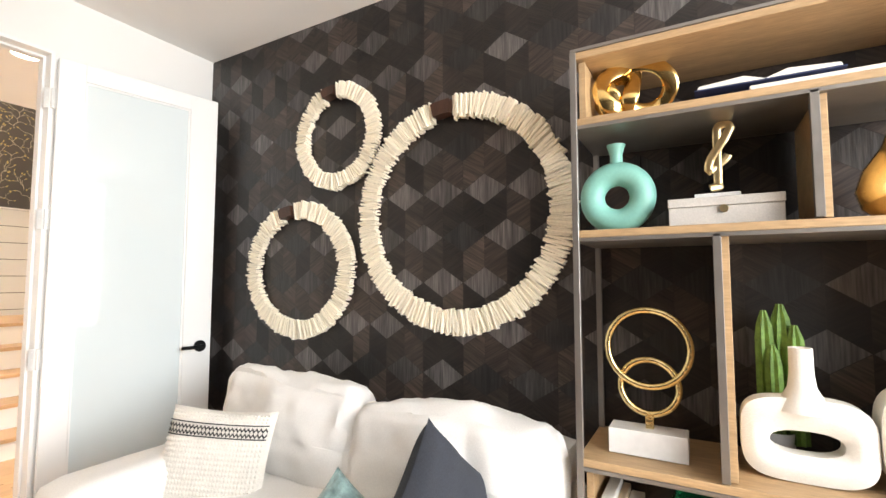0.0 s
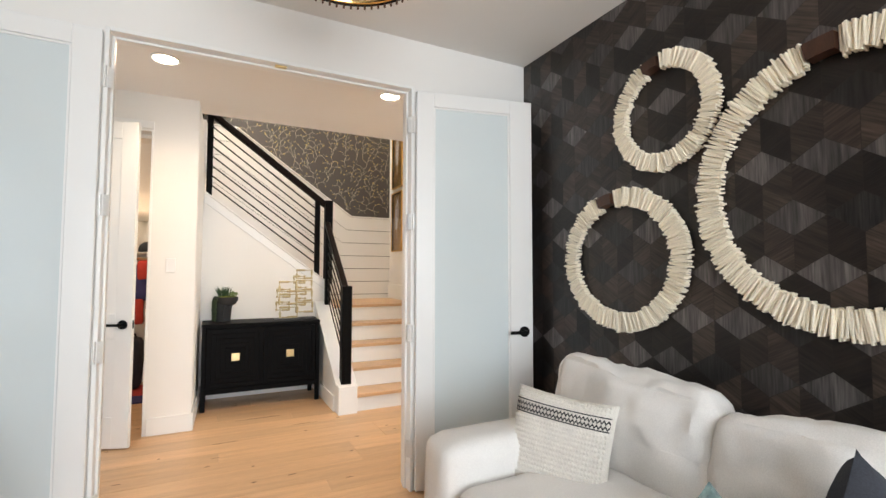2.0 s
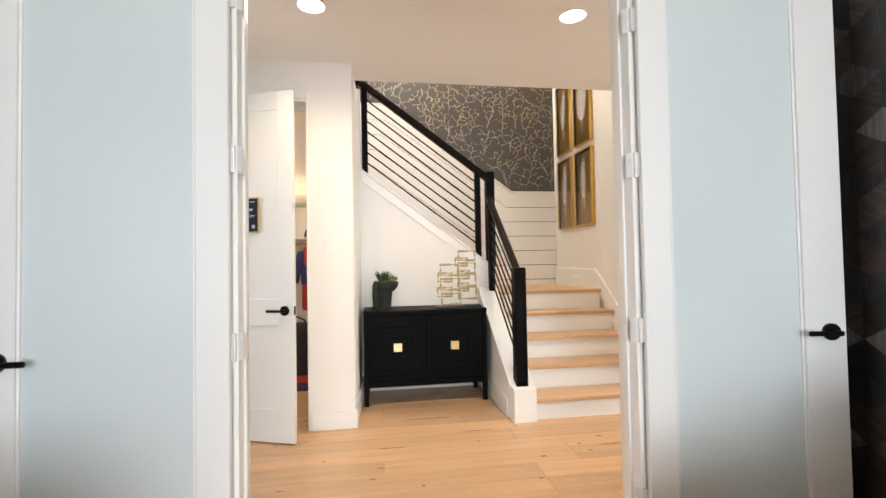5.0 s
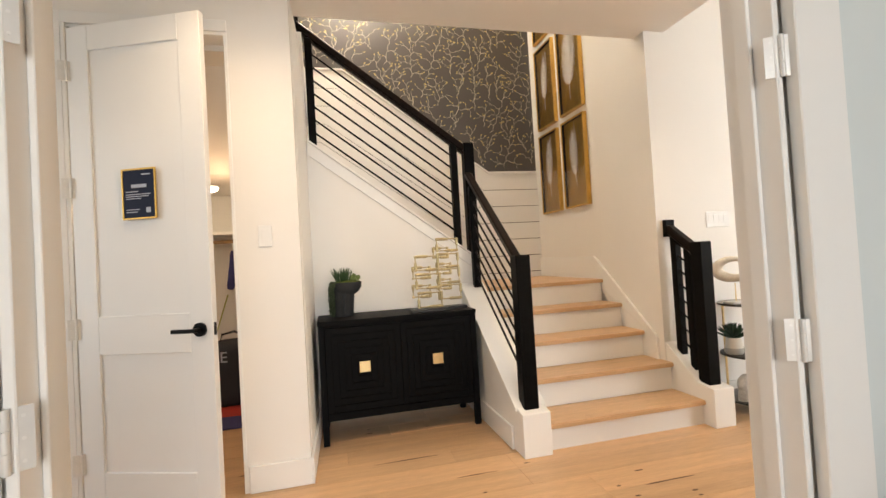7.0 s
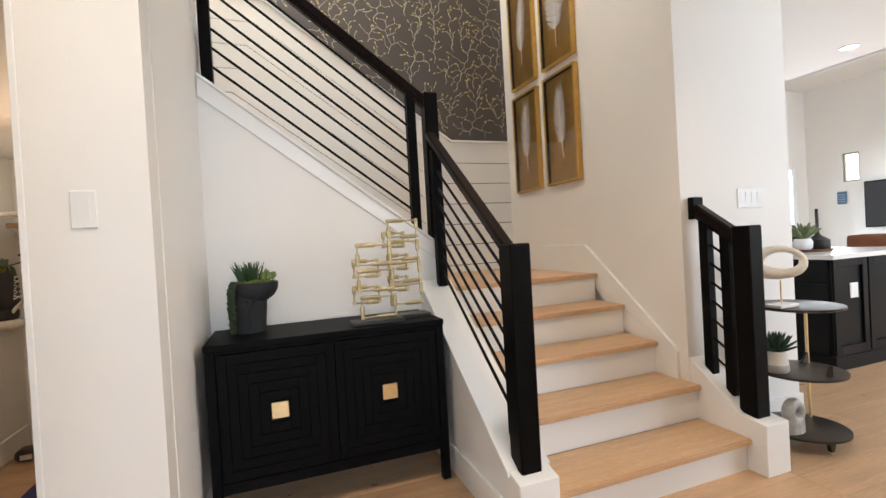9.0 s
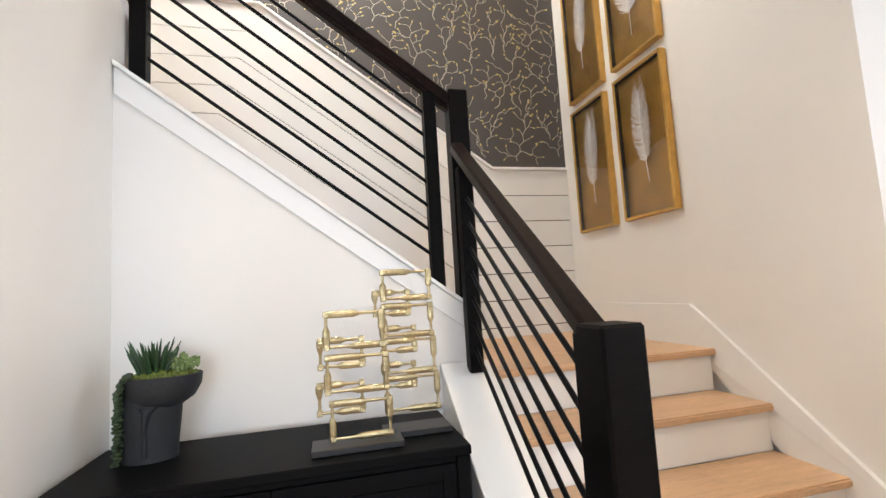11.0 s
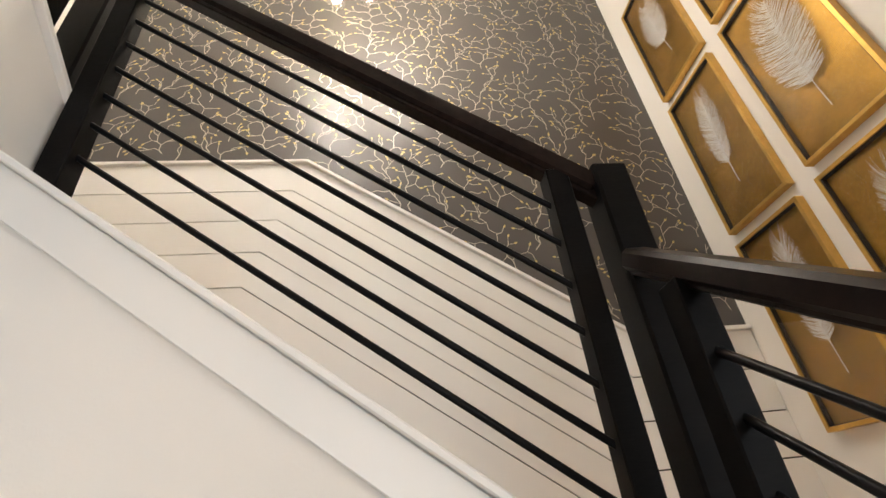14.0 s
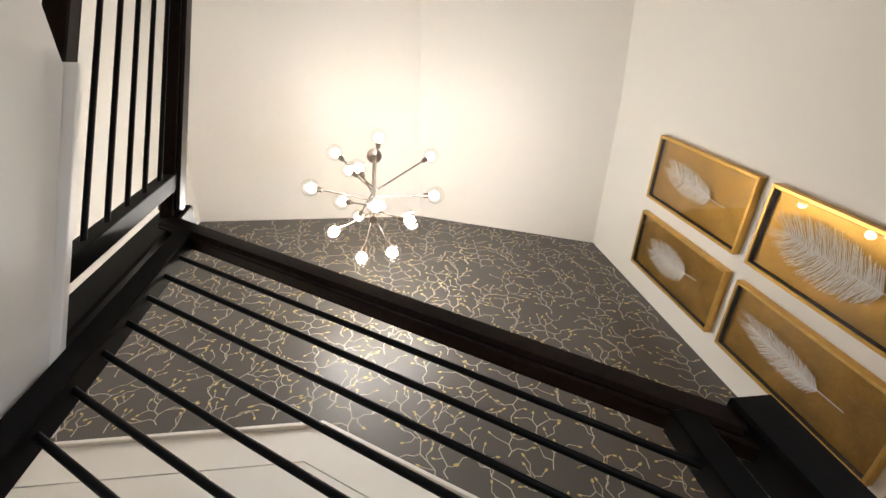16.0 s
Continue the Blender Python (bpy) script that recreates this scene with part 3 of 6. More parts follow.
def switch_plate(at, gangs):
    s = thing("light_switch", at, "white plastic rocker switch plate on the wall", "light switch", "switches")
    w = 0.07 + 0.046 * (gangs - 1)
    x, y, z = at
    part("plate", box((x - w / 2, y - 0.006, z - 0.058), (x + w / 2, y, z + 0.058), 0.003), PLASTIC, s)
    for k in range(gangs):
        cx = x + (k - (gangs - 1) / 2) * 0.046
        part("rocker", prism(((y - 0.0062, z - 0.033), (y - 0.0095, z + 0.033), (y - 0.006, z + 0.033), (y - 0.005, z - 0.033)), "x", cx - 0.0165, cx + 0.0165, 0.0008), PLASTIC, s)
        for dz in (-0.047, 0.047):
            part("screw", rod((cx, y - 0.006, z + dz), (cx, y - 0.0072, z + dz), 0.003, 8), NICKEL, s)
    return s


switch_plate((-0.426, PY - 0.0005, 1.347), 1)
switch_plate((2.735, 4.7395, 1.345), 4)


def downlight(x, y, z, r=0.082):
    d = thing("downlight", (x, y, z), "round recessed ceiling light with a white trim, lit", "ceiling light", "recessed lights")
    part("trim_ring", tube([(x + r * math.cos(a), y + r * math.sin(a), z - 0.004) for a in [k * math.pi / 16 for k in range(32)]], 0.008, 8, True, up=(0, 0, 1)), PLASTIC, d, smooth=True)
    part("diffuser", rod((x, y, z - 0.006), (x, y, z - 0.001), r - 0.006, 32), GLOW, d, "glowing round diffuser")


downlight(-0.44, 3.755, CH)
downlight(1.15, 3.69, CH)
downlight(6.05, 5.95, 3.05)
downlight(4.4, 4.2, 3.05)

# ---- balustrades ----
def post(parent, x, y, z0, z1, w, mat, name="newel_post", bev=0.006):
    return part(name, box((x - w / 2, y - w / 2, z0), (x + w / 2, y + w / 2, z1), bev), mat, parent, "square black newel post" if name == "newel_post" else "")


def raked(parent, p, q, zs, r=0.0075):
    """Rods that rise from p to q, at the heights zs over p's."""
    for z in zs:
        part("rod", rod((p[0], p[1], p[2] + z), (q[0], q[1], q[2] + z), r, 12), BLACKMETAL, parent, smooth=True)


def handrail(parent, p, q, w=0.062, h=0.06):
    part("handrail", merge(bar(p, q, w, h, bevel=0.009), bar((p[0], p[1], p[2] - h * 0.62), (q[0], q[1], q[2] - h * 0.62), w * 0.62, h * 0.4, bevel=0.003)), RAILWOOD, parent, "dark stained wooden handrail")


b1 = thing("balustrade", (1.04, 4.95, 0.55), "black balustrade of raking metal rods along the lower flight", "railing", "stair railings")
post(b1, 1.008, 4.462, 0.245, 1.165, 0.092, BLACKWOOD)
post(b1, 1.02, 4.565, knee(4.56), 1.14, 0.042, BLACKWOOD, "baluster", 0.003)
post(b1, 1.045, 5.43, knee(5.43), 1.74, 0.055, BLACKWOOD, "baluster", 0.003)
post(b1, 1.083, 5.60, 1.16, 2.135, 0.088, BLACKWOOD)
handrail(b1, (1.015, 4.50, 1.122), (1.06, 5.56, 1.866), 0.058, 0.046)
raked(b1, (1.02, 4.565, knee(4.565)), (1.045, 5.43, knee(5.43)), [0.105 + 0.099 * k for k in range(7)])

b2 = thing("balustrade", (0.4, 5.60, 1.6), "black balustrade of seven raking rods along the middle flight", "railing", "stair railings")
post(b2, 0.955, 5.60, rake(0.955) - 0.02, 2.13, 0.055, BLACKWOOD, "baluster", 0.003)
post(b2, -0.176, 5.60, rake(-0.176) - 0.02, 2.96, 0.058, BLACKWOOD, "baluster", 0.003)
handrail(b2, (1.05, 5.60, 2.085), (-0.27, 5.60, 3.065), 0.062)
raked(b2, (0.955, 5.60, 1.39), (-0.176, 5.60, 1.39 + 0.742 * 1.131), [0.1047 * k for k in range(7)])

b3 = thing("balustrade", (-0.27, 5.3, 2.5), "black balustrade of the top flight above the nook", "railing", "stair railings")
post(b3, -0.285, 5.63, 2.28, 3.22, 0.09, BLACKWOOD)
post(b3, -0.285, 5.49, 2.38, 3.22, 0.05, BLACKWOOD, "baluster", 0.003)
handrail(b3, (-0.285, 5.59, 3.15), (-0.285, 3.6, 4.62), 0.068)
raked(b3, (-0.285, 5.49, 2.46), (-0.285, 3.6, 2.46 + 1.89 * 0.74), [0.10 + 0.11 * k for k in range(6)])
part("bottom_rail", bar((-0.285, 5.58, 2.44), (-0.285, 3.6, 2.44 + 1.98 * 0.74), 0.06, 0.045, bevel=0.004), RAILWOOD, b3)

b4 = thing("balustrade", (2.285, 4.55, 0.3), "short black balustrade ending at a block on the wall", "railing", "stair railings")
post(b4, 2.282, 4.437, 0.24, 1.185, 0.093, BLACKWOOD)
post(b4, 2.285, 4.545, knee(4.545) - 0.01, 1.14, 0.05, BLACKWOOD, "baluster", 0.003)
post(b4, 2.285, 4.665, knee(4.665) - 0.01, 1.23, 0.05, BLACKWOOD, "baluster", 0.003)
handrail(b4, (2.285, 4.47, 1.12), (2.285, 4.72, 1.295), 0.062)
part("wall_block", box((2.248, 4.70, 1.235), (2.322, 4.739, 1.355), 0.004), BLACKWOOD, b4, "black block on the wall")
raked(b4, (2.285, 4.545, knee(4.545)), (2.285, 4.665, knee(4.665)), [0.1 + 0.1 * k for k in range(7)], 0.0065)

# ---- papered wall: vines printed on the charcoal paper ----
def on_paper(x, z):
    top = TOP if x < FOLD else TOP - (x - FOLD) * (TOP - EAVE) / (RX - FOLD)
    return -1.215 < x < RX - 0.01 and cap(x) + 0.01 < z < top - 0.01


def vines():
    stems, leaves = bmesh.new(), bmesh.new()
    rng = random.Random(7)

    def ribbon(pts, w):
        vs = []
        for i, (x, z) in enumerate(pts):
            a, b = pts[max(i - 1, 0)], pts[min(i + 1, len(pts) - 1)]
            dx, dz = b[0] - a[0], b[1] - a[1]
            n = math.hypot(dx, dz) or 1
            ww = w * (1 - 0.35 * i / len(pts))
            vs.append((stems.verts.new((x - dz / n * ww, WY - 0.0012, z + dx / n * ww)), stems.verts.new((x + dz / n * ww, WY - 0.0012, z - dx / n * ww))))
        for (a, b), (c, d) in zip(vs, vs[1:]):
            stems.faces.new((a, b, d, c))

    def leaf_at(x, z, ang, size):
        ring = []
        for u, v in ((0, 0), (0.35, 0.24), (0.7, 0.2), (1, 0), (0.7, -0.2), (0.35, -0.24)):
            ring.append(leaves.verts.new((x + size * (u * math.cos(ang) - v * math.sin(ang)), WY - 0.0016, z + size * (u * math.sin(ang) + v * math.cos(ang)))))
        leaves.faces.new(ring)

    taken = {}

    def free(x, z, own, gap):
        n = 0.03
        for i in (-1, 0, 1):
            for j in (-1, 0, 1):
                for px_, pz_, who in taken.get((round(x / n) + i, round(z / n) + j), ()):
                    if who not in own and math.hypot(px_ - x, pz_ - z) < gap:
                        return False
        return True

    def grow(x, z, ang, steps, w, depth, own):
        me_ = own[-1]
        pts = [(x, z)]
        bends = []
        home = ang
        turn = rng.choice((-1, 1))
        for i in range(steps):
            ang = home + turn * rng.uniform(0.25, 0.55)
            turn = -turn if rng.random() < 0.8 else turn
            n = rng.uniform(0.032, 0.054) if depth == 0 else rng.uniform(0.026, 0.042)
            qx, qz = x + n * math.cos(ang), z + n * math.sin(ang)
            if not on_paper(qx, qz) or not free(qx, qz, own, 0.027):
                break
            pts += [(x + f * (qx - x), z + f * (qz - z)) for f in (0.5, 1.0)]
            x, z = qx, qz
            bends.append((x, z, ang))
        if len(bends) < (3 if depth == 0 else 1):
            return
        for p in pts:
            taken.setdefault((round(p[0] / 0.03), round(p[1] / 0.03)), []).append((p[0], p[1], me_))
        soft = [pts[0]]
        for (ax, az), (bx, bz) in zip(pts, pts[1:]):
            soft += [(ax * 0.78 + bx * 0.22, az * 0.78 + bz * 0.22), (ax * 0.22 + bx * 0.78, az * 0.22 + bz * 0.78)]
        ribbon(soft + [pts[-1]], w)
        tip = ang + rng.uniform(-0.3, 0.3)
        if on_paper(x + 0.024 * math.cos(tip), z + 0.024 * math.sin(tip)):
            leaf_at(x, z, tip, rng.uniform(0.021, 0.028))
        if depth < 3:
            side = rng.choice((-1, 1))
            for bx, bz, ba in bends[:-1]:
                if rng.random() < (0.95, 0.5, 0.2)[depth]:
                    side = -side
                    counter[0] += 1
                    grow(bx, bz, ba + side * rng.uniform(0.75, 1.15), rng.randint(2, 5) if depth == 0 else rng.randint(1, 2), w * 0.88, depth + 1, own + (counter[0],))

    counter = [0]
    z = 2.0
    while z < 5.7:
        x = -1.24 + rng.uniform(0, 0.12)
        while x < 2.3:
            sx, sz = x + rng.uniform(-0.05, 0.05), z + rng.uniform(-0.1, 0.1)
            if on_paper(sx, sz) and free(sx, sz, (), 0.026):
                counter[0] += 1
                grow(sx, sz, math.pi / 2 + rng.uniform(-0.5, 0.5), rng.randint(8, 16), 0.0024, 0, (counter[0],))
            x += 0.075
        z += 0.085
    return stems, leaves


paper_art = tagged(new("wallpaper_print"), "cream vines and gold leaves printed on charcoal wallpaper", "wallpaper", kind="stuff")
origin_of[paper_art] = Vector((0, 0, 0))
vs, vl = vines()
part("vine", vs, VINE, paper_art)
part("printed_leaf", vl, LEAFGOLD, paper_art, "gold printed leaves")


# ---- office paper: rhombic veneer pieces ----
def veneer(name, color, rot, rough, rnd):
    m = material(name, color, rough, vary=0.5, scale=3.0, fine=0.6, fine_scale=14, stretch=(1, 9, 0.6), per_piece=rnd, island=True, bump=0.25, bump_scale=26, rough_vary=0.12)
    nt = m.node_tree
    mp = next(n for n in nt.nodes if n.type == "MAPPING")
    tc = next(n for n in nt.nodes if n.type == "TEX_COORD")
    vr = nt.nodes.new("ShaderNodeVectorRotate")
    vr.rotation_type = "X_AXIS"
    vr.inputs["Angle"].default_value = radians(rot)
    nt.links.new(tc.outputs["Object"], vr.inputs["Vector"])
    nt.links.new(vr.outputs[0], mp.inputs[0])
    return m


VENEER = [veneer("veneer_upright", (0.057, 0.051, 0.049), 0, 0.34, 0.7), veneer("veneer_leaning", (0.031, 0.022, 0.0175), 60, 0.40, 0.6), veneer("veneer_falling", (0.024, 0.0165, 0.0135), -60, 0.42, 0.6)]


def veneer_wall(name, x, y0, y1, s):
    bm = bmesh.new()
    w, e = math.sqrt(3) * s / 2, s * 1.139
    g = 0.0012
    j = 0
    z = 1.432 - 12 * e
    while z < CH:
        y = 0.92 - 2 * w * math.ceil((0.92 - y0 + w) / (2 * w)) + (w if j % 2 else 0)
        while y < y1 + w:
            c = (y, z)
            a, b, d, e_, f, h = [(c[0] + s * math.cos(radians(60 * k + 30)), c[1] + e * math.sin(radians(60 * k + 30))) for k in range(6)]
            for k, quad in enumerate(((c, a, b, d), (c, d, e_, f), (c, f, h, a))):
                mx, mz = sum(q[0] for q in quad) / 4, sum(q[1] for q in quad) / 4
                lift = 0.0016 + 0.0005 * k
                vs = []
                for q in quad:
                    py, pz = q[0] + (mx - q[0]) * g / s * 1.5, q[1] + (mz - q[1]) * g / s * 1.5
                    vs.append(bm.verts.new((x + lift * (-1 if x > 0 else 1), min(max(py, y0), y1), min(max(pz, 0.0), CH - 0.001))))
                if max(v.co.y for v in vs) - min(v.co.y for v in vs) > 0.01 and max(v.co.z for v in vs) - min(v.co.z for v in vs) > 0.01:
                    bm.faces.new(vs).material_index = k
                else:
                    for v in vs:
                        bm.verts.remove(v)
            y += 2 * w
        z += 1.5 * e
        j += 1
    ob = new(name, finish(name, bm, VENEER))
    return tagged(ob, "dark brown rhombic wood veneer wallpaper", "wallpaper", kind="stuff")


veneer_wall("wallpaper_veneer", FX, -2.39, DY0 - 0.001, 0.12)
veneer_wall("wallpaper_veneer", LX, -2.39, DY0 - 0.001, 0.12)


# ---- wreaths of wooden blades ----
blade_mesh = []
for v in range(4):
    bmx = box((-0.019, -0.0045, -0.5), (0.019, 0.0045, 0.5), 0.0022)
    for vv in bmx.verts:
        vv.co.x *= 1 + 0.15 * math.sin(5 * vv.co.z + v)
        vv.co.y += 0.004 * math.sin(3 * vv.co.z + 2 * v) + (0.003 if vv.co.z > 0.4 else 0)
    blade_mesh.append(finish("blade", bmx, BONE))


def wreath(y, z, r, tube_r, count, gap_at, label, squash=1.0):
    w = thing("wreath", (FX - 0.028, y, z), label, "wall decor", "wall wreaths")
    rng = random.Random(int(r * 1000))
    half = 0.13 * 0.30 / r + 0.02
    for k in range(count):
        a = 2 * math.pi * k / count
        d = (a - gap_at + math.pi) % (2 * math.pi) - math.pi
        if abs(d) < half:
            continue
        ob = new("blade", blade_mesh[rng.randint(0, 3)])
        ob.parent = w
        ln = 2 * tube_r * rng.uniform(0.84, 1.16)
        rad = r + rng.uniform(-0.006, 0.006)
        turn = Matrix.Rotation(a - math.pi / 2, 4, "X") @ Matrix.Rotation(rng.uniform(-0.13, 0.13), 4, "Z") @ Matrix.Rotation(rng.uniform(-0.035, 0.035), 4, "X")
        ob.matrix_basis = Matrix.Translation((rng.uniform(-0.010, 0.004), squash * rad * math.cos(a), rad * math.sin(a))) @ turn @ Matrix.Diagonal((1, r * 6.28 / count / 0.0095 * 1.08, ln, 1))
    core = tube([(FX - 0.03 + 0.012, y + squash * r * math.cos(t), z + r * math.sin(t)) for t in [2 * math.pi * k / 64 for k in range(64)]], 0.016, 8, True, up=(1, 0, 0))
    part("core_ring", core, BROWNBLOCK, w, smooth=True)
    pts = [gap_at - half * 0.95 + 2 * half * 0.95 * k / 6 for k in range(7)]
    bm = bmesh.new()
    rows = []
    for t in pts:
        row = []
        for rr in (r - tube_r * 0.62, r + tube_r * 0.62):
            for dx in (-0.035, 0.022):
                row.append(bm.verts.new((FX - 0.03 + dx, y + squash * rr * math.cos(t), z + rr * math.sin(t))))
        rows.append(row)
    for p, q in zip(rows, rows[1:]):
        for i0, i1 in ((0, 1), (1, 3), (3, 2), (2, 0)):
            bm.faces.new((p[i0], p[i1], q[i1], q[i0]))
    bm.faces.new((rows[0][0], rows[0][1], rows[0][3], rows[0][2]))
    bm.faces.new((rows[-1][0], rows[-1][1], rows[-1][3], rows[-1][2]))
    part("clasp_block", bm, BROWNBLOCK, w, "dark brown wooden block")
    return w


wreath(0.945, 1.605, 0.483, 0.050, 390, radians(83), "large wreath of bleached wooden blades with a dark block")
wreath(1.648, 2.062, 0.243, 0.038, 210, radians(79), "small wreath of bleached wooden blades with a dark block", 1.0)
wreath(1.915, 1.364, 0.324, 0.044, 280, radians(77), "middle-sized wreath of bleached wooden blades with a dark block", 1.08)


# ---- sofa and pillows ----
def soft_box(a, b, r, puff=0.0, wrinkle=0.0, cuts=12, seed=0):
    bm = bmesh.new()
    bmesh.ops.create_cube(bm, size=2)
    bmesh.ops.subdivide_edges(bm, edges=bm.edges, cuts=cuts, use_grid_fill=True)
    c = [(p + q) / 2 for p, q in zip(a, b)]
    h = [abs(q - p) / 2 for p, q in zip(a, b)]
    for v in bm.verts:
        u = v.co.copy()
        p = Vector([u[i] * h[i] for i in range(3)])
        inner = Vector([max(-h[i] + r, min(h[i] - r, p[i])) for i in range(3)])
        d = p - inner
        if d.length > 1e-6:
            p = inner + d.normalized() * r
        k = max(range(3), key=lambda i: abs(u[i]) - 0.0001 * h[i])
        o = [i for i in range(3) if i != k]
        bulge = puff * (1 - u[o[0]] ** 2) * (1 - u[o[1]] ** 2)
        p[k] += math.copysign(bulge, u[k])
        w = Vector(c) + p
        if wrinkle:
            n = noise.noise(w * 5 + Vector((seed, 0, 0))) + 0.45 * noise.noise(w * 13) + 0.22 * noise.noise(Vector((w.x * 30, w.y * 34, w.z * 9)))
            p[k] += wrinkle * n
            p += Vector([wrinkle * 0.5 * noise.noise(w * 4 + Vector((9, seed, 3 + i))) for i in range(3)])
        v.co = Vector(c) + p
    return bm


sofa = thing("sofa", (1.25, 1.2, 0), "light grey linen two-seat sofa with loose back cushions", "sofa")
part("base", soft_box((0.78, 0.44, 0.08), (1.76, 2.02, 0.34), 0.03), LINEN, sofa, smooth=True)
part("arm", soft_box((0.70, 1.775, 0.07), (1.74, 2.035, 0.622), 0.07, 0.008, 0.006), LINEN, sofa, "rounded linen arm", smooth=True)
part("arm", soft_box((0.70, 0.36, 0.07), (1.74, 0.58, 0.625), 0.07, 0.008, 0.006, seed=3), LINEN, sofa, "rounded linen arm", smooth=True)
part("back", soft_box((1.58, 0.40, 0.30), (1.79, 2.03, 0.74), 0.06, 0.0, 0.004), LINEN, sofa, smooth=True)
part("seat_cushion", soft_box((0.72, 1.165, 0.33), (1.45, 1.77, 0.49), 0.06, 0.02, 0.006), LINEN, sofa, smooth=True)
part("seat_cushion", soft_box((0.72, 0.585, 0.33), (1.45, 1.16, 0.49), 0.06, 0.02, 0.006, seed=5), LINEN, sofa, smooth=True)
for y0, y1, sd, ch_ in ((1.22, 2.01, 0, 0.43), (0.42, 1.215, 7, 0.392)):
    bm = soft_box((-0.105, y0, 0), (0.105, y1, ch_), 0.07, 0.035, 0.028, 26, sd)
    for v in bm.verts:
        v.co.z += 0.016 * math.cos((v.co.y - y0) / (y1 - y0) * 3.2 + 3.0) if v.co.z > 0.2 else 0
        if sd and v.co.z > 0.2:
            v.co.z += 0.075 * (0.9 - v.co.y)
    bm = moved(bm, pose(1.445, 0, 0.435, 0, 12, 0))
    part("back_cushion", bm, LINEN, sofa, "plump wrinkled back cushion", smooth=True)
for x in (0.8, 1.7):
    for y in (0.45, 1.9):
        part("foot", rod((x, y, 0.0), (x, y, 0.09), 0.018, 12, 0.024), BLACKWOOD, sofa)


def pillow_mesh(w, h, d, n=22, seed=0, pinch=0.06):
    bm = bmesh.new()
    sides = []
    for s in (1, -1):
        g = []
        for i in range(n + 1):
            row = []
            for j in range(n + 1):
                u, v = 2 * i / n - 1, 2 * j / n - 1
                t = d / 2 * math.sqrt(max(0, (1 - u ** 4) * (1 - v ** 4)))
                sx = 1 - pinch * (1 - v * v) * abs(u)
                sz = 1 - pinch * (1 - u * u) * abs(v)
                wr = 0.006 * noise.noise(Vector((u * 2.2 + seed, v * 2.2, s)))
                row.append(bm.verts.new((w / 2 * u * sx, s * (t + wr * (1 - u * u)), h / 2 * v * sz)))
            g.append(row)
        for i in range(n):
            for j in range(n):
                bm.faces.new((g[i][j], g[i + 1][j], g[i + 1][j + 1], g[i][j + 1]))
    bmesh.ops.remove_doubles(bm, verts=bm.verts, dist=0.0015)
    return bm


CREAM = material("cream_cotton_knit", (0.74, 0.70, 0.63), 0.95, vary=0.06, scale=20, fine=0.12, fine_scale=200, bump=0.6, bump_scale=220)
BLACKTHREAD = material("black_woven_thread", (0.03, 0.03, 0.032), 0.9, vary=0.2, scale=60)
SLATE = material("charcoal_cotton", (0.028, 0.031, 0.040), 0.9, vary=0.12, scale=9, fine=0.2, fine_scale=240, bump=0.3, bump_scale=300)
TEAL = material("teal_crushed_velvet", (0.20, 0.31, 0.30), 0.5, vary=0.75, scale=24, fine=0.2, fine_scale=90, bump=0.3, bump_scale=60, sheen=0.6)


def surf(u, v, w, h, d):
    """The front of the pillow at u, v."""
    t = d / 2 * math.sqrt(max(0, (1 - u ** 4) * (1 - v ** 4)))
    return Vector((w / 2 * u * (1 - 0.06 * (1 - v * v) * abs(u)), -t, h / 2 * v * (1 - 0.06 * (1 - u * u) * abs(v))))


pw, ph, pd = 0.43, 0.43, 0.15
tp = thing("throw_pillow", (0, 0, 0), "cream knotted cotton pillow with black woven bands and fringe", "pillow", "sofa pillows")
part("cover", pillow_mesh(pw, ph, pd), CREAM, tp, smooth=True)
rng = random.Random(4)
tufts = bmesh.new()
for row in range(11):
    v = 0.42 - row * 0.085
    for k in range(30):
        u = -0.94 + 1.88 * (k + 0.5) / 30
        p = surf(u, v, pw, ph, pd)
        t = bmesh.new()
        bmesh.ops.create_icosphere(t, subdivisions=1, radius=1)
        big = 1.25 if row in (3, 5, 7) and k % 3 == 0 else 1
        moved(t, Matrix.Translation(p) @ Matrix.Diagonal((0.0068 * big, 0.006 * big, 0.0085 * big, 1)))
        tufts = merge(tufts, t)
for row in range(3):
    for k in range(28):
        u = -0.92 + 1.84 * (k + 0.5) / 28
        p = surf(u, 0.93 - row * 0.06, pw, ph, pd)
        t = bmesh.new()
        bmesh.ops.create_icosphere(t, subdivisions=1, radius=1)
        moved(t, Matrix.Translation(p) @ Matrix.Diagonal((0.0065, 0.005, 0.006, 1)))
        tufts = merge(tufts, t)
tagged(part("knots", tufts, CREAM, tp, smooth=True), "cream cotton knots in rows", kind="stuff")
zig = bmesh.new()
for v0, n in ((0.62, 26), (-0.80, 26), (-0.90, 26)):
    for k in range(n):
        u0, u1 = -0.95 + 1.9 * k / n, -0.95 + 1.9 * (k + 1) / n
        um = (u0 + u1) / 2
        for up in ((1, -1) if v0 > 0 else (1,)):
            a, b, c = surf(u0, v0, pw, ph, pd), surf(um, v0 + up * 0.055, pw, ph, pd), surf(u1, v0, pw, ph, pd)
            q = [surf(u0, v0 + up * 0.042, pw, ph, pd), surf(um, v0 + up * 0.097, pw, ph, pd), surf(u1, v0 + up * 0.042, pw, ph, pd)]
            for f in ((a, b, q[1], q[0]), (b, c, q[2], q[1])):
                zig.faces.new([zig.verts.new(p + Vector((0, -0.0035, 0))) for p in f])
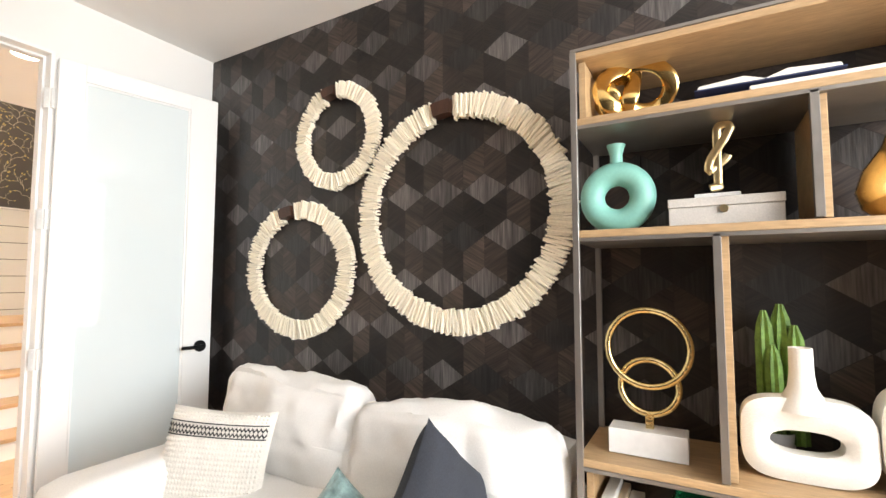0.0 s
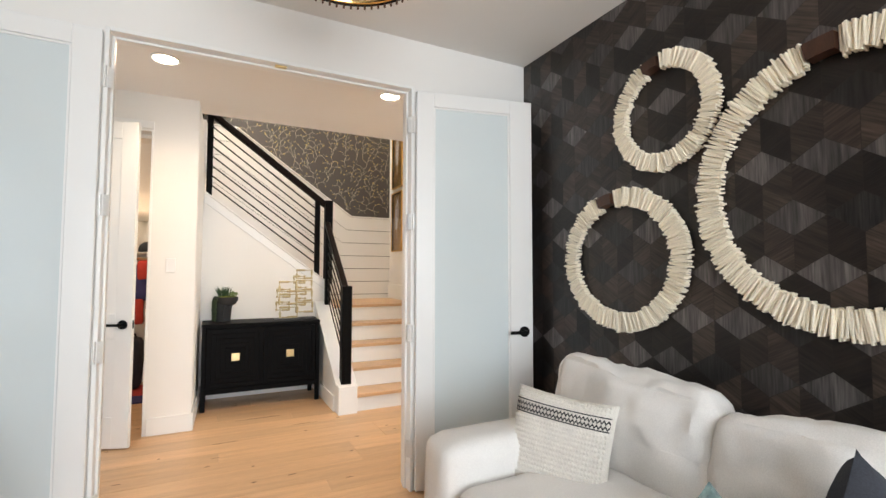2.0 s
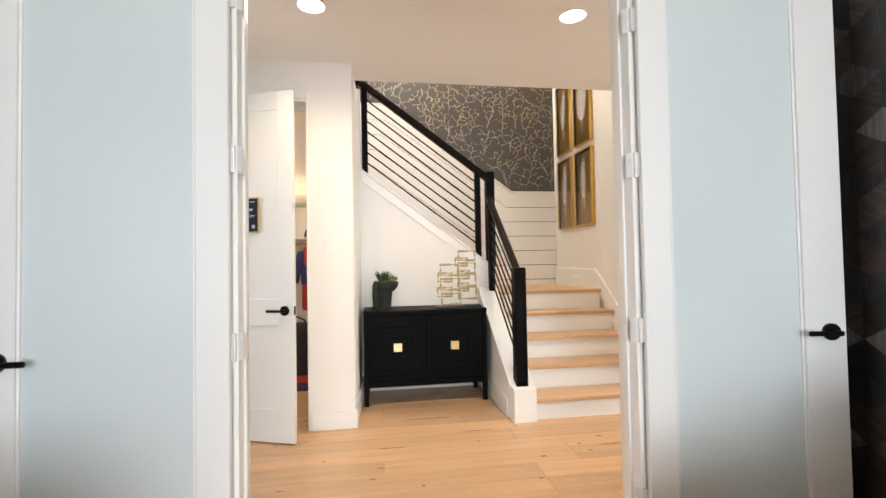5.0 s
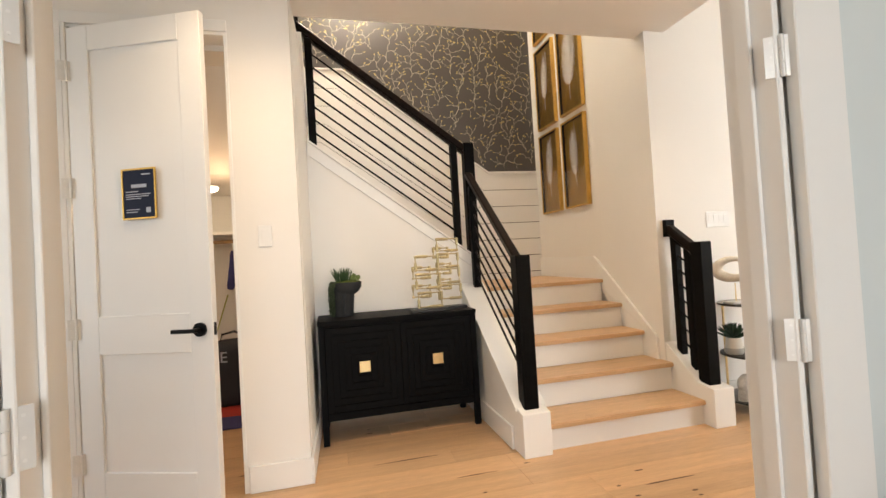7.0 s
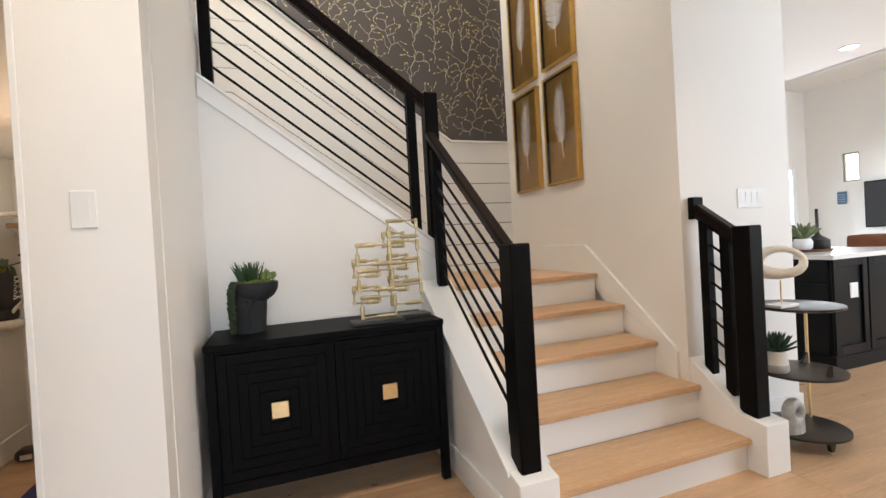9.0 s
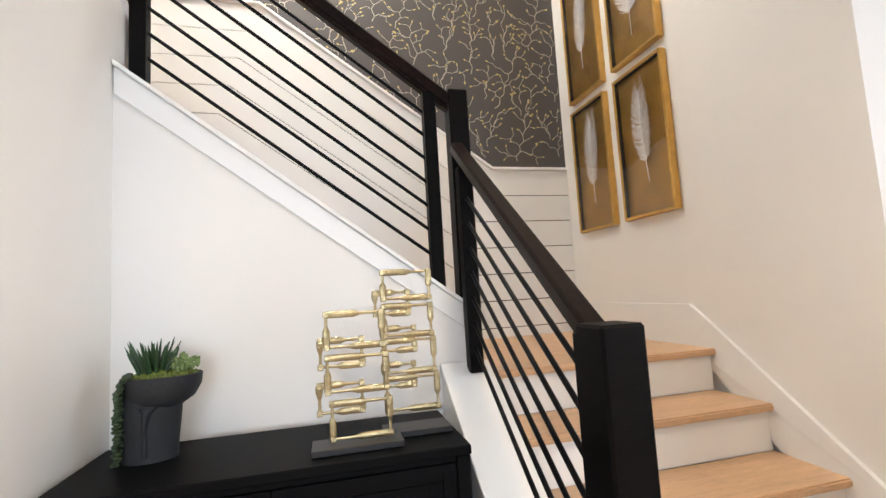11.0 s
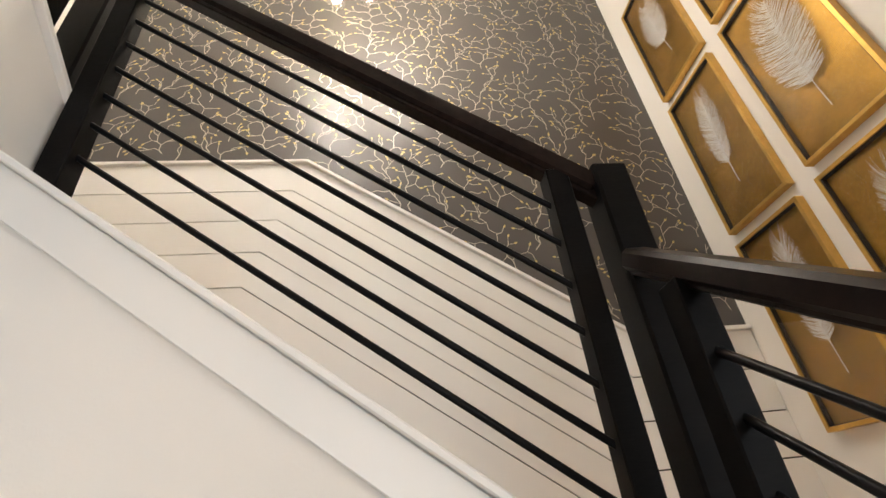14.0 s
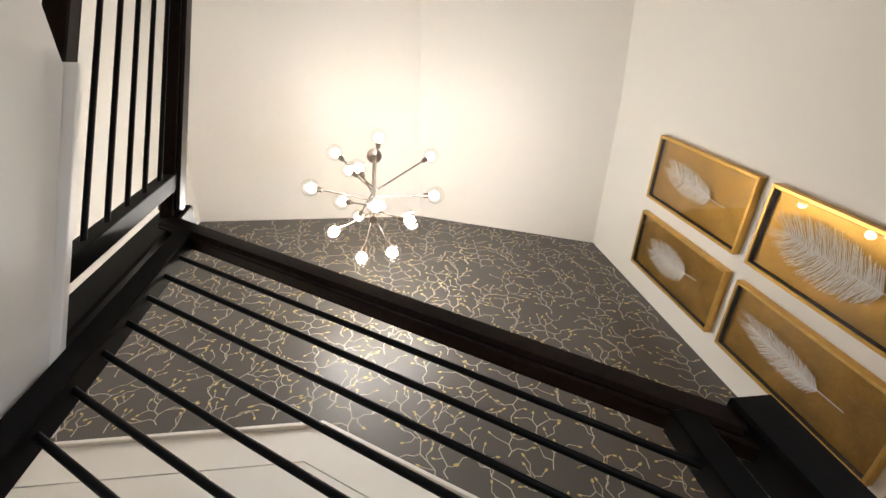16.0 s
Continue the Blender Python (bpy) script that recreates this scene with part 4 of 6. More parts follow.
for vv in (0.74, 0.50, -0.70, -0.97):
    for k in range(24):
        u0, u1 = -0.95 + 1.9 * k / 24, -0.95 + 1.9 * (k + 1) / 24
        zig.faces.new([zig.verts.new(surf(u, v, pw, ph, pd) + Vector((0, -0.0035, 0))) for u, v in ((u0, vv), (u1, vv), (u1, vv + 0.022), (u0, vv + 0.022))])
tagged(part("woven_band", zig, BLACKTHREAD, tp), "black zigzag woven bands", kind="stuff")
fr = bmesh.new()
for k in range(70):
    u = -0.96 + 1.92 * k / 70
    p = surf(u, -0.56, pw, ph, pd) + Vector((0, -0.006, 0))
    q = surf(u + rng.uniform(-0.03, 0.03), -0.78 + rng.uniform(-0.05, 0.03), pw, ph, pd) + Vector((0, -0.011, 0))
    fr = merge(fr, rod(p, q, 0.0036, 5, 0.0022))
part("fringe", fr, CREAM, tp, "cream cotton fringe")
tp.matrix_basis = pose(1.165, 1.69, 0.58, -16, 4, -62)
dk = solo("throw_pillow", pillow_mesh(0.42, 0.42, 0.15, seed=3, pinch=0.1), SLATE, "charcoal cotton pillow set on its corner", "pillow", smooth=True, group="sofa pillows")
dk.matrix_basis = pose(1.20, 0.69, 0.605, -8, 42, -14)
tl = solo("throw_pillow", pillow_mesh(0.27, 0.27, 0.11, seed=5, pinch=0.1), TEAL, "teal crushed velvet pillow leaning on its corner", "pillow", smooth=True, group="sofa pillows")
tl.matrix_basis = pose(1.14, 1.02, 0.515, -20, 42, -58)

# ---- shelf unit and what stands on it ----
STEEL = material("grey_metal_frame", (0.24, 0.22, 0.20), 0.4, 0.7, vary=0.12, scale=12, bump=0.05)
SHELFWOOD = material("oak_veneer_shelf", (0.40, 0.26, 0.135), 0.5, vary=0.16, scale=4, fine=0.18, fine_scale=30, stretch=(6, 0.7, 6), bump=0.08, bump_scale=50)
SX0, SX1, SYA, SYB = 1.43, 1.795, 0.345, -1.15
rack = thing("shelf_unit", (1.6, -0.4, 0), "open shelf unit of grey metal and oak boards", "shelf")


def board(y0, y1, z, t=0.024, over=False):
    part("shelf", box((SX0 + 0.003, y0, z - t), (SX1 - 0.004, y1, z - 0.001), 0.0015), SHELFWOOD, rack, "oak shelf board")
    a, b = (z, z + 0.010) if over else (z - t - 0.012, z - t - 0.0005)
    part("frame_bar", box((SX0, y0, a), (SX1 - 0.004, y1, b), 0.001), STEEL, rack, "grey metal bar")


for z in (2.03, 1.815, 1.462, 0.775, 0.10):
    board(SYB, SYA, z, over=z > 2)
for y in (SYA, SYB + 0.022):
    for x in (SX0, SX1 - 0.024):
        part("post", box((x - 0.002, y - 0.018, 0), (x + 0.014, y + 0.001, 2.029), 0.001), STEEL, rack, "grey metal post")
for y, z0, z1 in ((-0.25, 1.465, 1.787), (-0.028, 0.778, 1.434), (-0.62, 0.778, 1.434), (-0.75, 1.82, 2.0), (-0.3, 0.105, 0.747)):
    part("post", box((SX0, y - 0.02, z0), (SX0 + 0.02, y, z1), 0.001), STEEL, rack)
    part("divider", box((SX0 + 0.02, y - 0.038, z0), (SX1 - 0.006, y - 0.020, z1), 0.001), SHELFWOOD, rack, "oak divider")
part("side_panel", box((SX0 + 0.02, SYA - 0.042, 1.818), (SX1 - 0.006, SYA - 0.023, 2.0)), SHELFWOOD, rack, "oak end panel")
part("side_panel", box((SX0 + 0.02, SYA - 0.042, 0.105), (SX1 - 0.006, SYA - 0.023, 0.747)), SHELFWOOD, rack, "oak end panel")


# knot of gold bands
c = Vector((1.58, 0.185, 1.93))
knot = thing("knot_sculpture", (1.58, 0.185, 1.817), "polished gold looped band sculpture on the shelf", "sculpture")
for k, (rx, rz, tilt, yaw, off) in enumerate(((0.10, 0.075, 20, 15, (0, -0.02, 0.012)), (0.085, 0.07, -35, 60, (0, 0.03, 0.0)), (0.07, 0.06, 70, -30, (0, 0.04, -0.015)))):
    m = Matrix.Translation(c + Vector(off)) @ pose(0, 0, 0, tilt, 0, yaw)
    pts = [m @ Vector((0.02 * math.sin(2 * a), rx * math.cos(a), rz * math.sin(a))) for a in [2 * math.pi * i / 40 for i in range(40)]]
    part("band", tube(pts, 0.024, 12, True, 0.2, up=(1, 0, 0)), GOLD, knot, smooth=True)
part("foot", rod((1.58, 0.21, 1.8165), (1.58, 0.21, 1.86), 0.02, 16, 0.012), GOLD, knot, smooth=True)

PAGE = material("book_paper", (0.78, 0.73, 0.64), 0.8, vary=0.05, scale=30)
COVERB = material("navy_book_cloth", (0.02, 0.03, 0.09), 0.6, vary=0.1)
bk = solo("book", box((1.47, -0.42, 1.8165), (1.70, -0.13, 1.838), 0.002), PAGE, "closed pale book lying on the shelf", "book", (1.58, -0.3, 1.8165), group="books on the shelf")
bk2 = thing("book", (0, 0, 0), "open book lying face up over another book", "book", "books on the shelf")
for s in (1, -1):
    pts = [(s * 0.002, 0.004), (s * 0.05, 0.022), (s * 0.16, 0.012), (s * 0.165, 0.002), (s * 0.002, 0.0)]
    part("pages", prism(pts, "y", -0.10, 0.10), PAGE, bk2)
    part("cover", prism([(0, 0.0), (s * 0.172, -0.0), (s * 0.172, -0.004), (0, -0.004)], "y", -0.105, 0.105), COVERB, bk2, "navy cover")
bk2.matrix_basis = pose(1.60, -0.17, 1.846, 8, 0, 90)

MINT = material("mint_ceramic", (0.22, 0.50, 0.42), 0.45, vary=0.06, scale=10, fine=0.05, fine_scale=100, bump=0.08)
vz = 1.4635
vase = thing("ring_vase", (1.58, 0.235, vz), "mint green ring-shaped ceramic vase on the shelf", "vase")
pts = [(1.58, 0.235 + 0.078 * math.cos(a), vz + 0.115 + 0.078 * math.sin(a)) for a in [2 * math.pi * i / 48 for i in range(48)]]
part("ring_body", tube(pts, 0.040, 18, True, up=(1, 0, 0)), MINT, vase, smooth=True)
part("neck", lathe(((0.024, 0.205), (0.020, 0.235), (0.020, 0.258), (0.030, 0.29), (0.024, 0.29), (0.016, 0.26)), 24, (1.58, 0.235, vz)), MINT, vase, smooth=True)

BOXLINEN = material("grey_linen_box", (0.50, 0.47, 0.43), 0.85, vary=0.05, scale=20, fine=0.1, fine_scale=240, bump=0.3, bump_scale=300)
MARBLE = material("white_marble", (0.80, 0.79, 0.77), 0.25, vary=0.06, scale=9, fine=0.04, fine_scale=40)
kb = thing("keepsake_box", (1.58, -0.06, vz), "grey linen covered box with a small clasp", "box")
part("box_body", box((1.50, -0.20, vz + 0.0), (1.66, 0.08, vz + 0.055), 0.002), BOXLINEN, kb)
part("box_lid", box((1.498, -0.202, vz + 0.056), (1.662, 0.082, vz + 0.082), 0.002), BOXLINEN, kb)
part("clasp", rod((1.498, -0.06, vz + 0.046), (1.492, -0.06, vz + 0.046), 0.011, 16), BRASS, kb)
cl = thing("clef_sculpture", (1.58, -0.05, vz + 0.083), "champagne metal clef sculpture on a white base", "sculpture")
part("base", box((1.545, -0.105, vz + 0.0825), (1.615, 0.012, vz + 0.10), 0.002), MARBLE, cl, "white base")
pts = []
for i in range(60):
    u = i / 59
    if u < 0.18:
        y, z = -0.05 + 0.020 * (1 - u / 0.18) * math.cos(u * 20), 0.10 + 0.02 + 0.05 * u
    elif u < 0.5:
        y, z = -0.052, 0.13 + 0.16 * (u - 0.18) / 0.32
    elif u < 0.62:
        a = (u - 0.5) / 0.12 * math.pi
        y, z = -0.070 + 0.018 * math.cos(a), 0.29 + 0.018 * math.sin(a)
    else:
        a = (u - 0.62) / 0.38 * 2.0 * math.pi
        y, z = -0.055 - 0.032 * math.cos(a * 0.9 + 0.4) * (1 - 0.2 * u), 0.285 - 0.115 * min(1, a / 3.4) + (0.05 * max(0, a - 3.4) / 2.9)
    pts.append((1.58 + 0.012 * math.sin(8 * u), y, vz + z))
part("band", tube(pts, 0.012, 8, False, 0.35, up=(1, 0, 0)), BRASS, cl, smooth=True)

gv = solo("gold_vase", lathe(((0.05, 0), (0.088, 0.03), (0.10, 0.075), (0.085, 0.13), (0.045, 0.19), (0.022, 0.25), (0.03, 0.29), (0.024, 0.29), (0.015, 0.25)), 36, (1.58, -0.46, vz)), GOLD, "satin gold bottle-shaped vase on the shelf", "vase", (1.58, -0.46, vz), smooth=True)

HAM2 = material("hammered_gold", (0.84, 0.66, 0.32), 0.22, 1.0, vary=0.12, scale=50, bump=0.6, bump_scale=60)
z3 = 0.7765
rs = thing("ring_sculpture", (1.57, 0.155, z3), "two hammered gold rings on a white marble block", "sculpture")
part("base", box((1.525, 0.05, z3), (1.615, 0.27, z3 + 0.075), 0.002), MARBLE, rs, "white marble block")
part("stem", box((1.565, 0.143, z3 + 0.075), (1.577, 0.167, z3 + 0.12), 0.001), HAM2, rs)
for zc, r in ((0.32, 0.118), (0.20, 0.083)):
    part("ring", tube([(1.571 + (0.008 if r < 0.1 else -0.004), 0.155 + r * math.cos(a), z3 + zc + r * math.sin(a)) for a in [2 * math.pi * i / 48 for i in range(48)]], 0.0105, 10, True, up=(1, 0, 0)), HAM2, rs, smooth=True)

WHITECLAY = material("matte_white_clay", (0.72, 0.69, 0.63), 0.85, vary=0.04, scale=12, fine=0.04, fine_scale=150, bump=0.25, bump_scale=220)


def holed_vase(y, scale, label):
    v = thing("bottle_vase", (1.57, y, z3), label, "vase", "white clay vases")
    seg = 40
    bm = bmesh.new()
    outer, inner = [], []
    for i in range(seg):
        a = 2 * math.pi * i / seg
        e = 0.55
        cu, cv = math.cos(a), math.sin(a)
        outer.append((0.150 * math.copysign(abs(cu) ** e, cu), 0.112 + 0.112 * math.copysign(abs(cv) ** e, cv)))
        inner.append((0.082 * math.copysign(abs(cu) ** 0.8, cu), 0.105 + 0.033 * math.copysign(abs(cv) ** 0.8, cv)))
    rows = []
    for dx, k in ((-0.030, 0.0), (-0.042, 0.35), (-0.042, 0.65), (-0.026, 1.0), (0.026, 1.0), (0.042, 0.65), (0.042, 0.35), (0.030, 0.0)):
        rows.append([bm.verts.new((1.57 + dx * scale, y + scale * (o[0] * (1 - k) + n[0] * k), z3 + scale * (o[1] * (1 - k) + n[1] * k))) for o, n in zip(outer, inner)])
    rows.append(rows[0])
    for p, q in zip(rows, rows[1:]):
        for i in range(seg):
            bm.faces.new((p[i], p[(i + 1) % seg], q[(i + 1) % seg], q[i]))
    part("body", bm, WHITECLAY, v, smooth=True)
    part("neck", lathe([(r * scale, z * scale) for r, z in ((0.07, 0.19), (0.05, 0.222), (0.034, 0.25), (0.029, 0.29), (0.028, 0.36), (0.022, 0.36), (0.018, 0.30))], 24, (1.57, y, z3)), WHITECLAY, v, smooth=True)
    return v


holed_vase(-0.225, 0.97, "matte white clay bottle vase with an oval hole")
holed_vase(-0.56, 1.25, "larger matte white clay vase with an oval hole")
CACTUS = material("cactus_green", (0.13, 0.24, 0.04), 0.6, vary=0.3, scale=30, fine=0.2, fine_scale=90)
POT = material("grey_cactus_pot", (0.45, 0.43, 0.40), 0.7)
ca = thing("cactus", (1.70, -0.17, z3), "tall ribbed green cactus in a small pot behind the vase", "plant")
part("pot", lathe(((0.045, 0), (0.06, 0.09), (0.055, 0.09), (0.05, 0.06)), 20, (1.70, -0.17, z3)), POT, ca, smooth=True)
for dx, dy, h, r in ((0, 0.012, 0.44, 0.022), (0.01, -0.03, 0.46, 0.026), (-0.02, -0.06, 0.40, 0.022), (-0.02, -0.005, 0.34, 0.020)):
    bm = bmesh.new()
    rings = []
    for i in range(10):
        z = 0.06 + (h - 0.06) * i / 9
        rr = r * (1 if i < 8 else 0.8 if i == 8 else 0.3)
        rings.append([bm.verts.new((1.70 + dx + rr * (1.18 if k % 2 else 0.82) * math.cos(math.pi * k / 8), -0.17 + dy + rr * (1.18 if k % 2 else 0.82) * math.sin(math.pi * k / 8), z3 + z)) for k in range(16)])
    for p, q in zip(rings, rings[1:]):
        for k in range(16):
            bm.faces.new((p[k], p[(k + 1) % 16], q[(k + 1) % 16], q[k]))
    bm.faces.new(rings[-1])
    part("cactus_stem", bm, CACTUS, ca, smooth=True)
for k, (w, col) in enumerate(((0.035, (0.75, 0.72, 0.66)), (0.022, (0.55, 0.40, 0.26)), (0.04, (0.80, 0.78, 0.74)))):
    y = 0.285 - sum((0.037, 0.024, 0.042)[:k])
    b = thing("book", (1.58, y, 0.1015), "upright book on the lower shelf", "book", "books on the shelf")
    part("cover", box((1.46, y - w, 0.1015), (1.66, y, 0.66 - 0.02 * k), 0.002), material("book_cloth", col, 0.7, vary=0.06, scale=20), b)
GREENGLASS = material("green_glass", (0.01, 0.16, 0.06), 0.08, vary=0.1, coat=0.5)
solo("green_bowl", lathe(((0.05, 0), (0.10, 0.08), (0.13, 0.30), (0.10, 0.56), (0.09, 0.58), (0.085, 0.56)), 30, (1.57, 0.0, 0.1015)), GREENGLASS, "deep green glass vessel on the lower shelf", "vase", (1.57, 0.0, 0.1015), smooth=True)

# ---- office ceiling lamp and sideboard ----
lx, ly, lr = 0.28, 1.72, 0.28
ol = thing("pendant_lamp", (lx, ly, CH), "round drum pendant of dark vertical rods between gold rings", "ceiling lamp")
for z in (2.395, 2.605):
    part("ring", tube([(lx + lr * math.cos(a), ly + lr * math.sin(a), z) for a in [2 * math.pi * i / 56 for i in range(56)]], 0.008, 8, True, up=(0, 0, 1)), GOLD, ol, "gold ring", smooth=True)
    part("ring", tube([(lx + (lr + 0.008) * math.cos(a), ly + (lr + 0.008) * math.sin(a), z - 0.008) for a in [2 * math.pi * i / 56 for i in range(56)]], 0.005, 6, True, up=(0, 0, 1)), BLACKMETAL, ol, smooth=True)
bronze = material("bronze_rod", (0.10, 0.05, 0.03), 0.4, 0.6)
for k in range(64):
    a = 2 * math.pi * k / 64
    p = (lx + (lr + 0.008) * math.cos(a), ly + (lr + 0.008) * math.sin(a))
    part("slat", box((p[0] - 0.0035, p[1] - 0.0035, 2.37), (p[0] + 0.0035, p[1] + 0.0035, 2.635)), bronze, ol)
part("stem", rod((lx, ly, 2.605), (lx, ly, CH - 0.02), 0.008, 10), BLACKMETAL, ol)
part("canopy", lathe(((0.065, 0), (0.06, -0.02), (0.02, -0.028)), 24, (lx, ly, CH)), BLACKMETAL, ol, smooth=True)
for k in range(2):
    part("spoke", bar((lx - lr * (1 - k), ly - lr * k, 2.605), (lx + lr * (1 - k), ly + lr * k, 2.605), 0.012, 0.008), BLACKMETAL, ol)

WALNUT = material("brown_walnut", (0.16, 0.085, 0.045), 0.45, vary=0.2, scale=4, fine=0.2, fine_scale=40, stretch=(1, 0.8, 7))
SLATETOP = material("dark_walnut_top", (0.035, 0.025, 0.019), 0.4, vary=0.2, scale=5, fine=0.2, fine_scale=40, stretch=(6, 0.8, 1))
sb = thing("sideboard", (-1.13, 1.3, 0), "brown wooden sideboard with a dark top beside the door", "sideboard")
part("top", box((-1.51, 0.62, 0.725), (-0.755, 1.885, 0.75), 0.002), SLATETOP, sb, "dark top")
part("body", box((-1.50, 0.64, 0.09), (-0.785, 1.87, 0.724)), WALNUT, sb)
for y0, y1 in ((0.65, 1.05), (1.055, 1.455), (1.46, 1.86)):
    dr = part("door", box((-0.784, y0 + 0.012, 0.13), (-0.766, y1 - 0.012, 0.70), 0.002), WALNUT, sb)
    part("handle", box((-0.766, y1 - 0.05, 0.38), (-0.752, y1 - 0.04, 0.48), 0.002), BRASS, dr, "brass pull")
part("frame", merge(box((-0.784, 0.64, 0.09), (-0.762, 0.662, 0.724)), box((-0.784, 1.848, 0.09), (-0.762, 1.87, 0.724))), WALNUT, sb)
for y in (0.68, 1.83):
    for x in (-1.46, -0.82):
        part("foot", rod((x, y, 0), (x, y, 0.09), 0.014, 10, 0.02), WALNUT, sb)

# office window behind the walker
win = thing("window_1", (0.1, -2.46, 1.65), "white framed office window", "window")
win["kind"] = "structure"
part("window_frame", merge(box((-1.1, -2.49, 0.7), (-1.04, -2.43, 2.6)), box((1.24, -2.49, 0.7), (1.3, -2.43, 2.6)), box((-1.04, -2.49, 0.7), (1.24, -2.43, 0.76)), box((-1.04, -2.49, 2.54), (1.24, -2.43, 2.6)), box((0.07, -2.49, 0.76), (0.13, -2.43, 2.54))), TRIM, win)
for x0, x1 in ((-1.04, 0.07), (0.13, 1.24)):
    pane = part("pane", box((x0, -2.463, 0.76), (x1, -2.457, 2.54)), PANE, win)
    pane.visible_shadow = False

# ---- hall cabinet and its ornaments ----
CX0, CX1, CY0, CY1, CT = -0.195, 0.878, 5.0, 5.42, 0.805
cb = thing("cabinet", (0.345, 5.2, 0), "black two-door cabinet with nested square grooves and brass knobs", "cabinet")
part("top", box((CX0 - 0.004, CY0 - 0.004, CT - 0.028), (CX1 + 0.004, CY1, CT), 0.003), CABINET, cb)
part("body", box((CX0 + 0.035, CY0 + 0.03, 0.205), (CX1 - 0.035, CY1, CT - 0.028)), CABINET, cb)
for x in (CX0, CX1 - 0.04):
    for y in (CY0, CY1 - 0.04):
        part("leg", box((x, y, 0), (x + 0.04, y + 0.04, CT - 0.028), 0.003), CABINET, cb)
part("rail", box((CX0 + 0.04, CY0 + 0.006, 0.155), (CX1 - 0.04, CY0 + 0.036, 0.205), 0.002), CABINET, cb)
part("rail", box((CX0 + 0.04, CY0 + 0.006, CT - 0.045), (CX1 - 0.04, CY0 + 0.036, CT - 0.028), 0.002), CABINET, cb)
part("side_panel", box((CX0 + 0.006, CY0 + 0.04, 0.17), (CX0 + 0.03, CY1 - 0.04, CT - 0.028)), CABINET, cb)
part("side_panel", box((CX1 - 0.03, CY0 + 0.04, 0.17), (CX1 - 0.006, CY1 - 0.04, CT - 0.028)), CABINET, cb)
mid = (CX0 + CX1) / 2
for x0, x1 in ((CX0 + 0.043, mid - 0.0015), (mid + 0.0015, CX1 - 0.043)):
    z0, z1 = 0.209, CT - 0.048
    dr = part("door", box((x0, CY0 + 0.014, z0), (x1, CY0 + 0.029, z1), 0.001), CABINET, cb)
    n = 6
    for k in range(n):
        ix, iz = (x1 - x0) / 2 * k / n, (z1 - z0) / 2 * k / n
        jx, jz = (x1 - x0) / 2 * (k + 1) / n - 0.0018, (z1 - z0) / 2 * (k + 1) / n - 0.0018
        d = CY0 + 0.002 + 0.001 * (k % 2)
        part("panel_frame", merge(box((x0 + ix, d, z0 + iz), (x0 + jx, CY0 + 0.0138, z1 - iz), 0.0012), box((x1 - jx, d, z0 + iz), (x1 - ix, CY0 + 0.0138, z1 - iz), 0.0012),
             box((x0 + jx, d, z1 - jz), (x1 - jx, CY0 + 0.0138, z1 - iz), 0.0012), box((x0 + jx, d, z0 + iz), (x1 - jx, CY0 + 0.0138, z0 + jz), 0.0012)), CABINET, dr)
    cx = (x0 + x1) / 2
    part("knob", merge(box((cx - 0.036, CY0 - 0.018, 0.456), (cx + 0.036, CY0 - 0.007, 0.528), 0.002), rod((cx, CY0 - 0.007, 0.492), (cx, CY0 + 0.014, 0.492), 0.01, 12)), BRASS, dr, "square brass knob")

CHARCOAL = material("charcoal_stone", (0.013, 0.0145, 0.017), 0.75, vary=0.35, scale=14, fine=0.2, fine_scale=90, bump=0.35, bump_scale=90)
LEAFG = material("succulent_green", (0.022, 0.058, 0.018), 0.5, vary=0.3, scale=30)
MOSS = material("moss_green", (0.10, 0.13, 0.02), 0.9, vary=0.4, scale=40)
STRING = material("trailing_green", (0.03, 0.05, 0.018), 0.6, vary=0.3, scale=40)
px, py = -0.018, 5.265
pl = thing("planter", (px, py, CT), "charcoal stone head-shaped planter with succulents and a trailing string plant", "planter")


def loft(rows, seg=28):
    """A body through ovals (centre x, centre y, half width, half depth, height)."""
    bm = bmesh.new()
    rings = []
    for cx, cy, a, b, z in rows:
        rings.append([bm.verts.new((cx + a * math.cos(2 * math.pi * i / seg), cy + b * math.sin(2 * math.pi * i / seg), z)) for i in range(seg)])
    for p, q in zip(rings, rings[1:]):
        for i in range(seg):
            bm.faces.new((p[i], p[(i + 1) % seg], q[(i + 1) % seg], q[i]))
    bm.faces.new(list(reversed(rings[0])))
    bm.faces.new(rings[-1])
    return bm


part("column", loft(((px - 0.005, py, 0.074, 0.058, CT + 0.0005), (px - 0.005, py, 0.076, 0.06, CT + 0.05), (px - 0.003, py, 0.080, 0.064, CT + 0.11), (px + 0.000, py, 0.080, 0.064, CT + 0.15), (px + 0.008, py, 0.084, 0.068, CT + 0.185))), CHARCOAL, pl, smooth=True)
part("bowl", loft(((px + 0.02, py, 0.062, 0.055, CT + 0.150), (px + 0.024, py, 0.090, 0.075, CT + 0.172), (px + 0.028, py, 0.105, 0.083, CT + 0.205), (px + 0.028, py, 0.108, 0.085, CT + 0.238), (px + 0.027, py, 0.102, 0.08, CT + 0.240), (px + 0.027, py, 0.095, 0.075, CT + 0.232))), CHARCOAL, pl, smooth=True)
part("brow_ridge", loft(((px - 0.0, py - 0.056, 0.008, 0.012, CT + 0.02), (px + 0.0, py - 0.058, 0.007, 0.012, CT + 0.09), (px + 0.004, py - 0.06, 0.012, 0.016, CT + 0.14), (px + 0.01, py - 0.06, 0.03, 0.014, CT + 0.16))), CHARCOAL, pl, smooth=True)
rng = random.Random(11)
bm = bmesh.new()
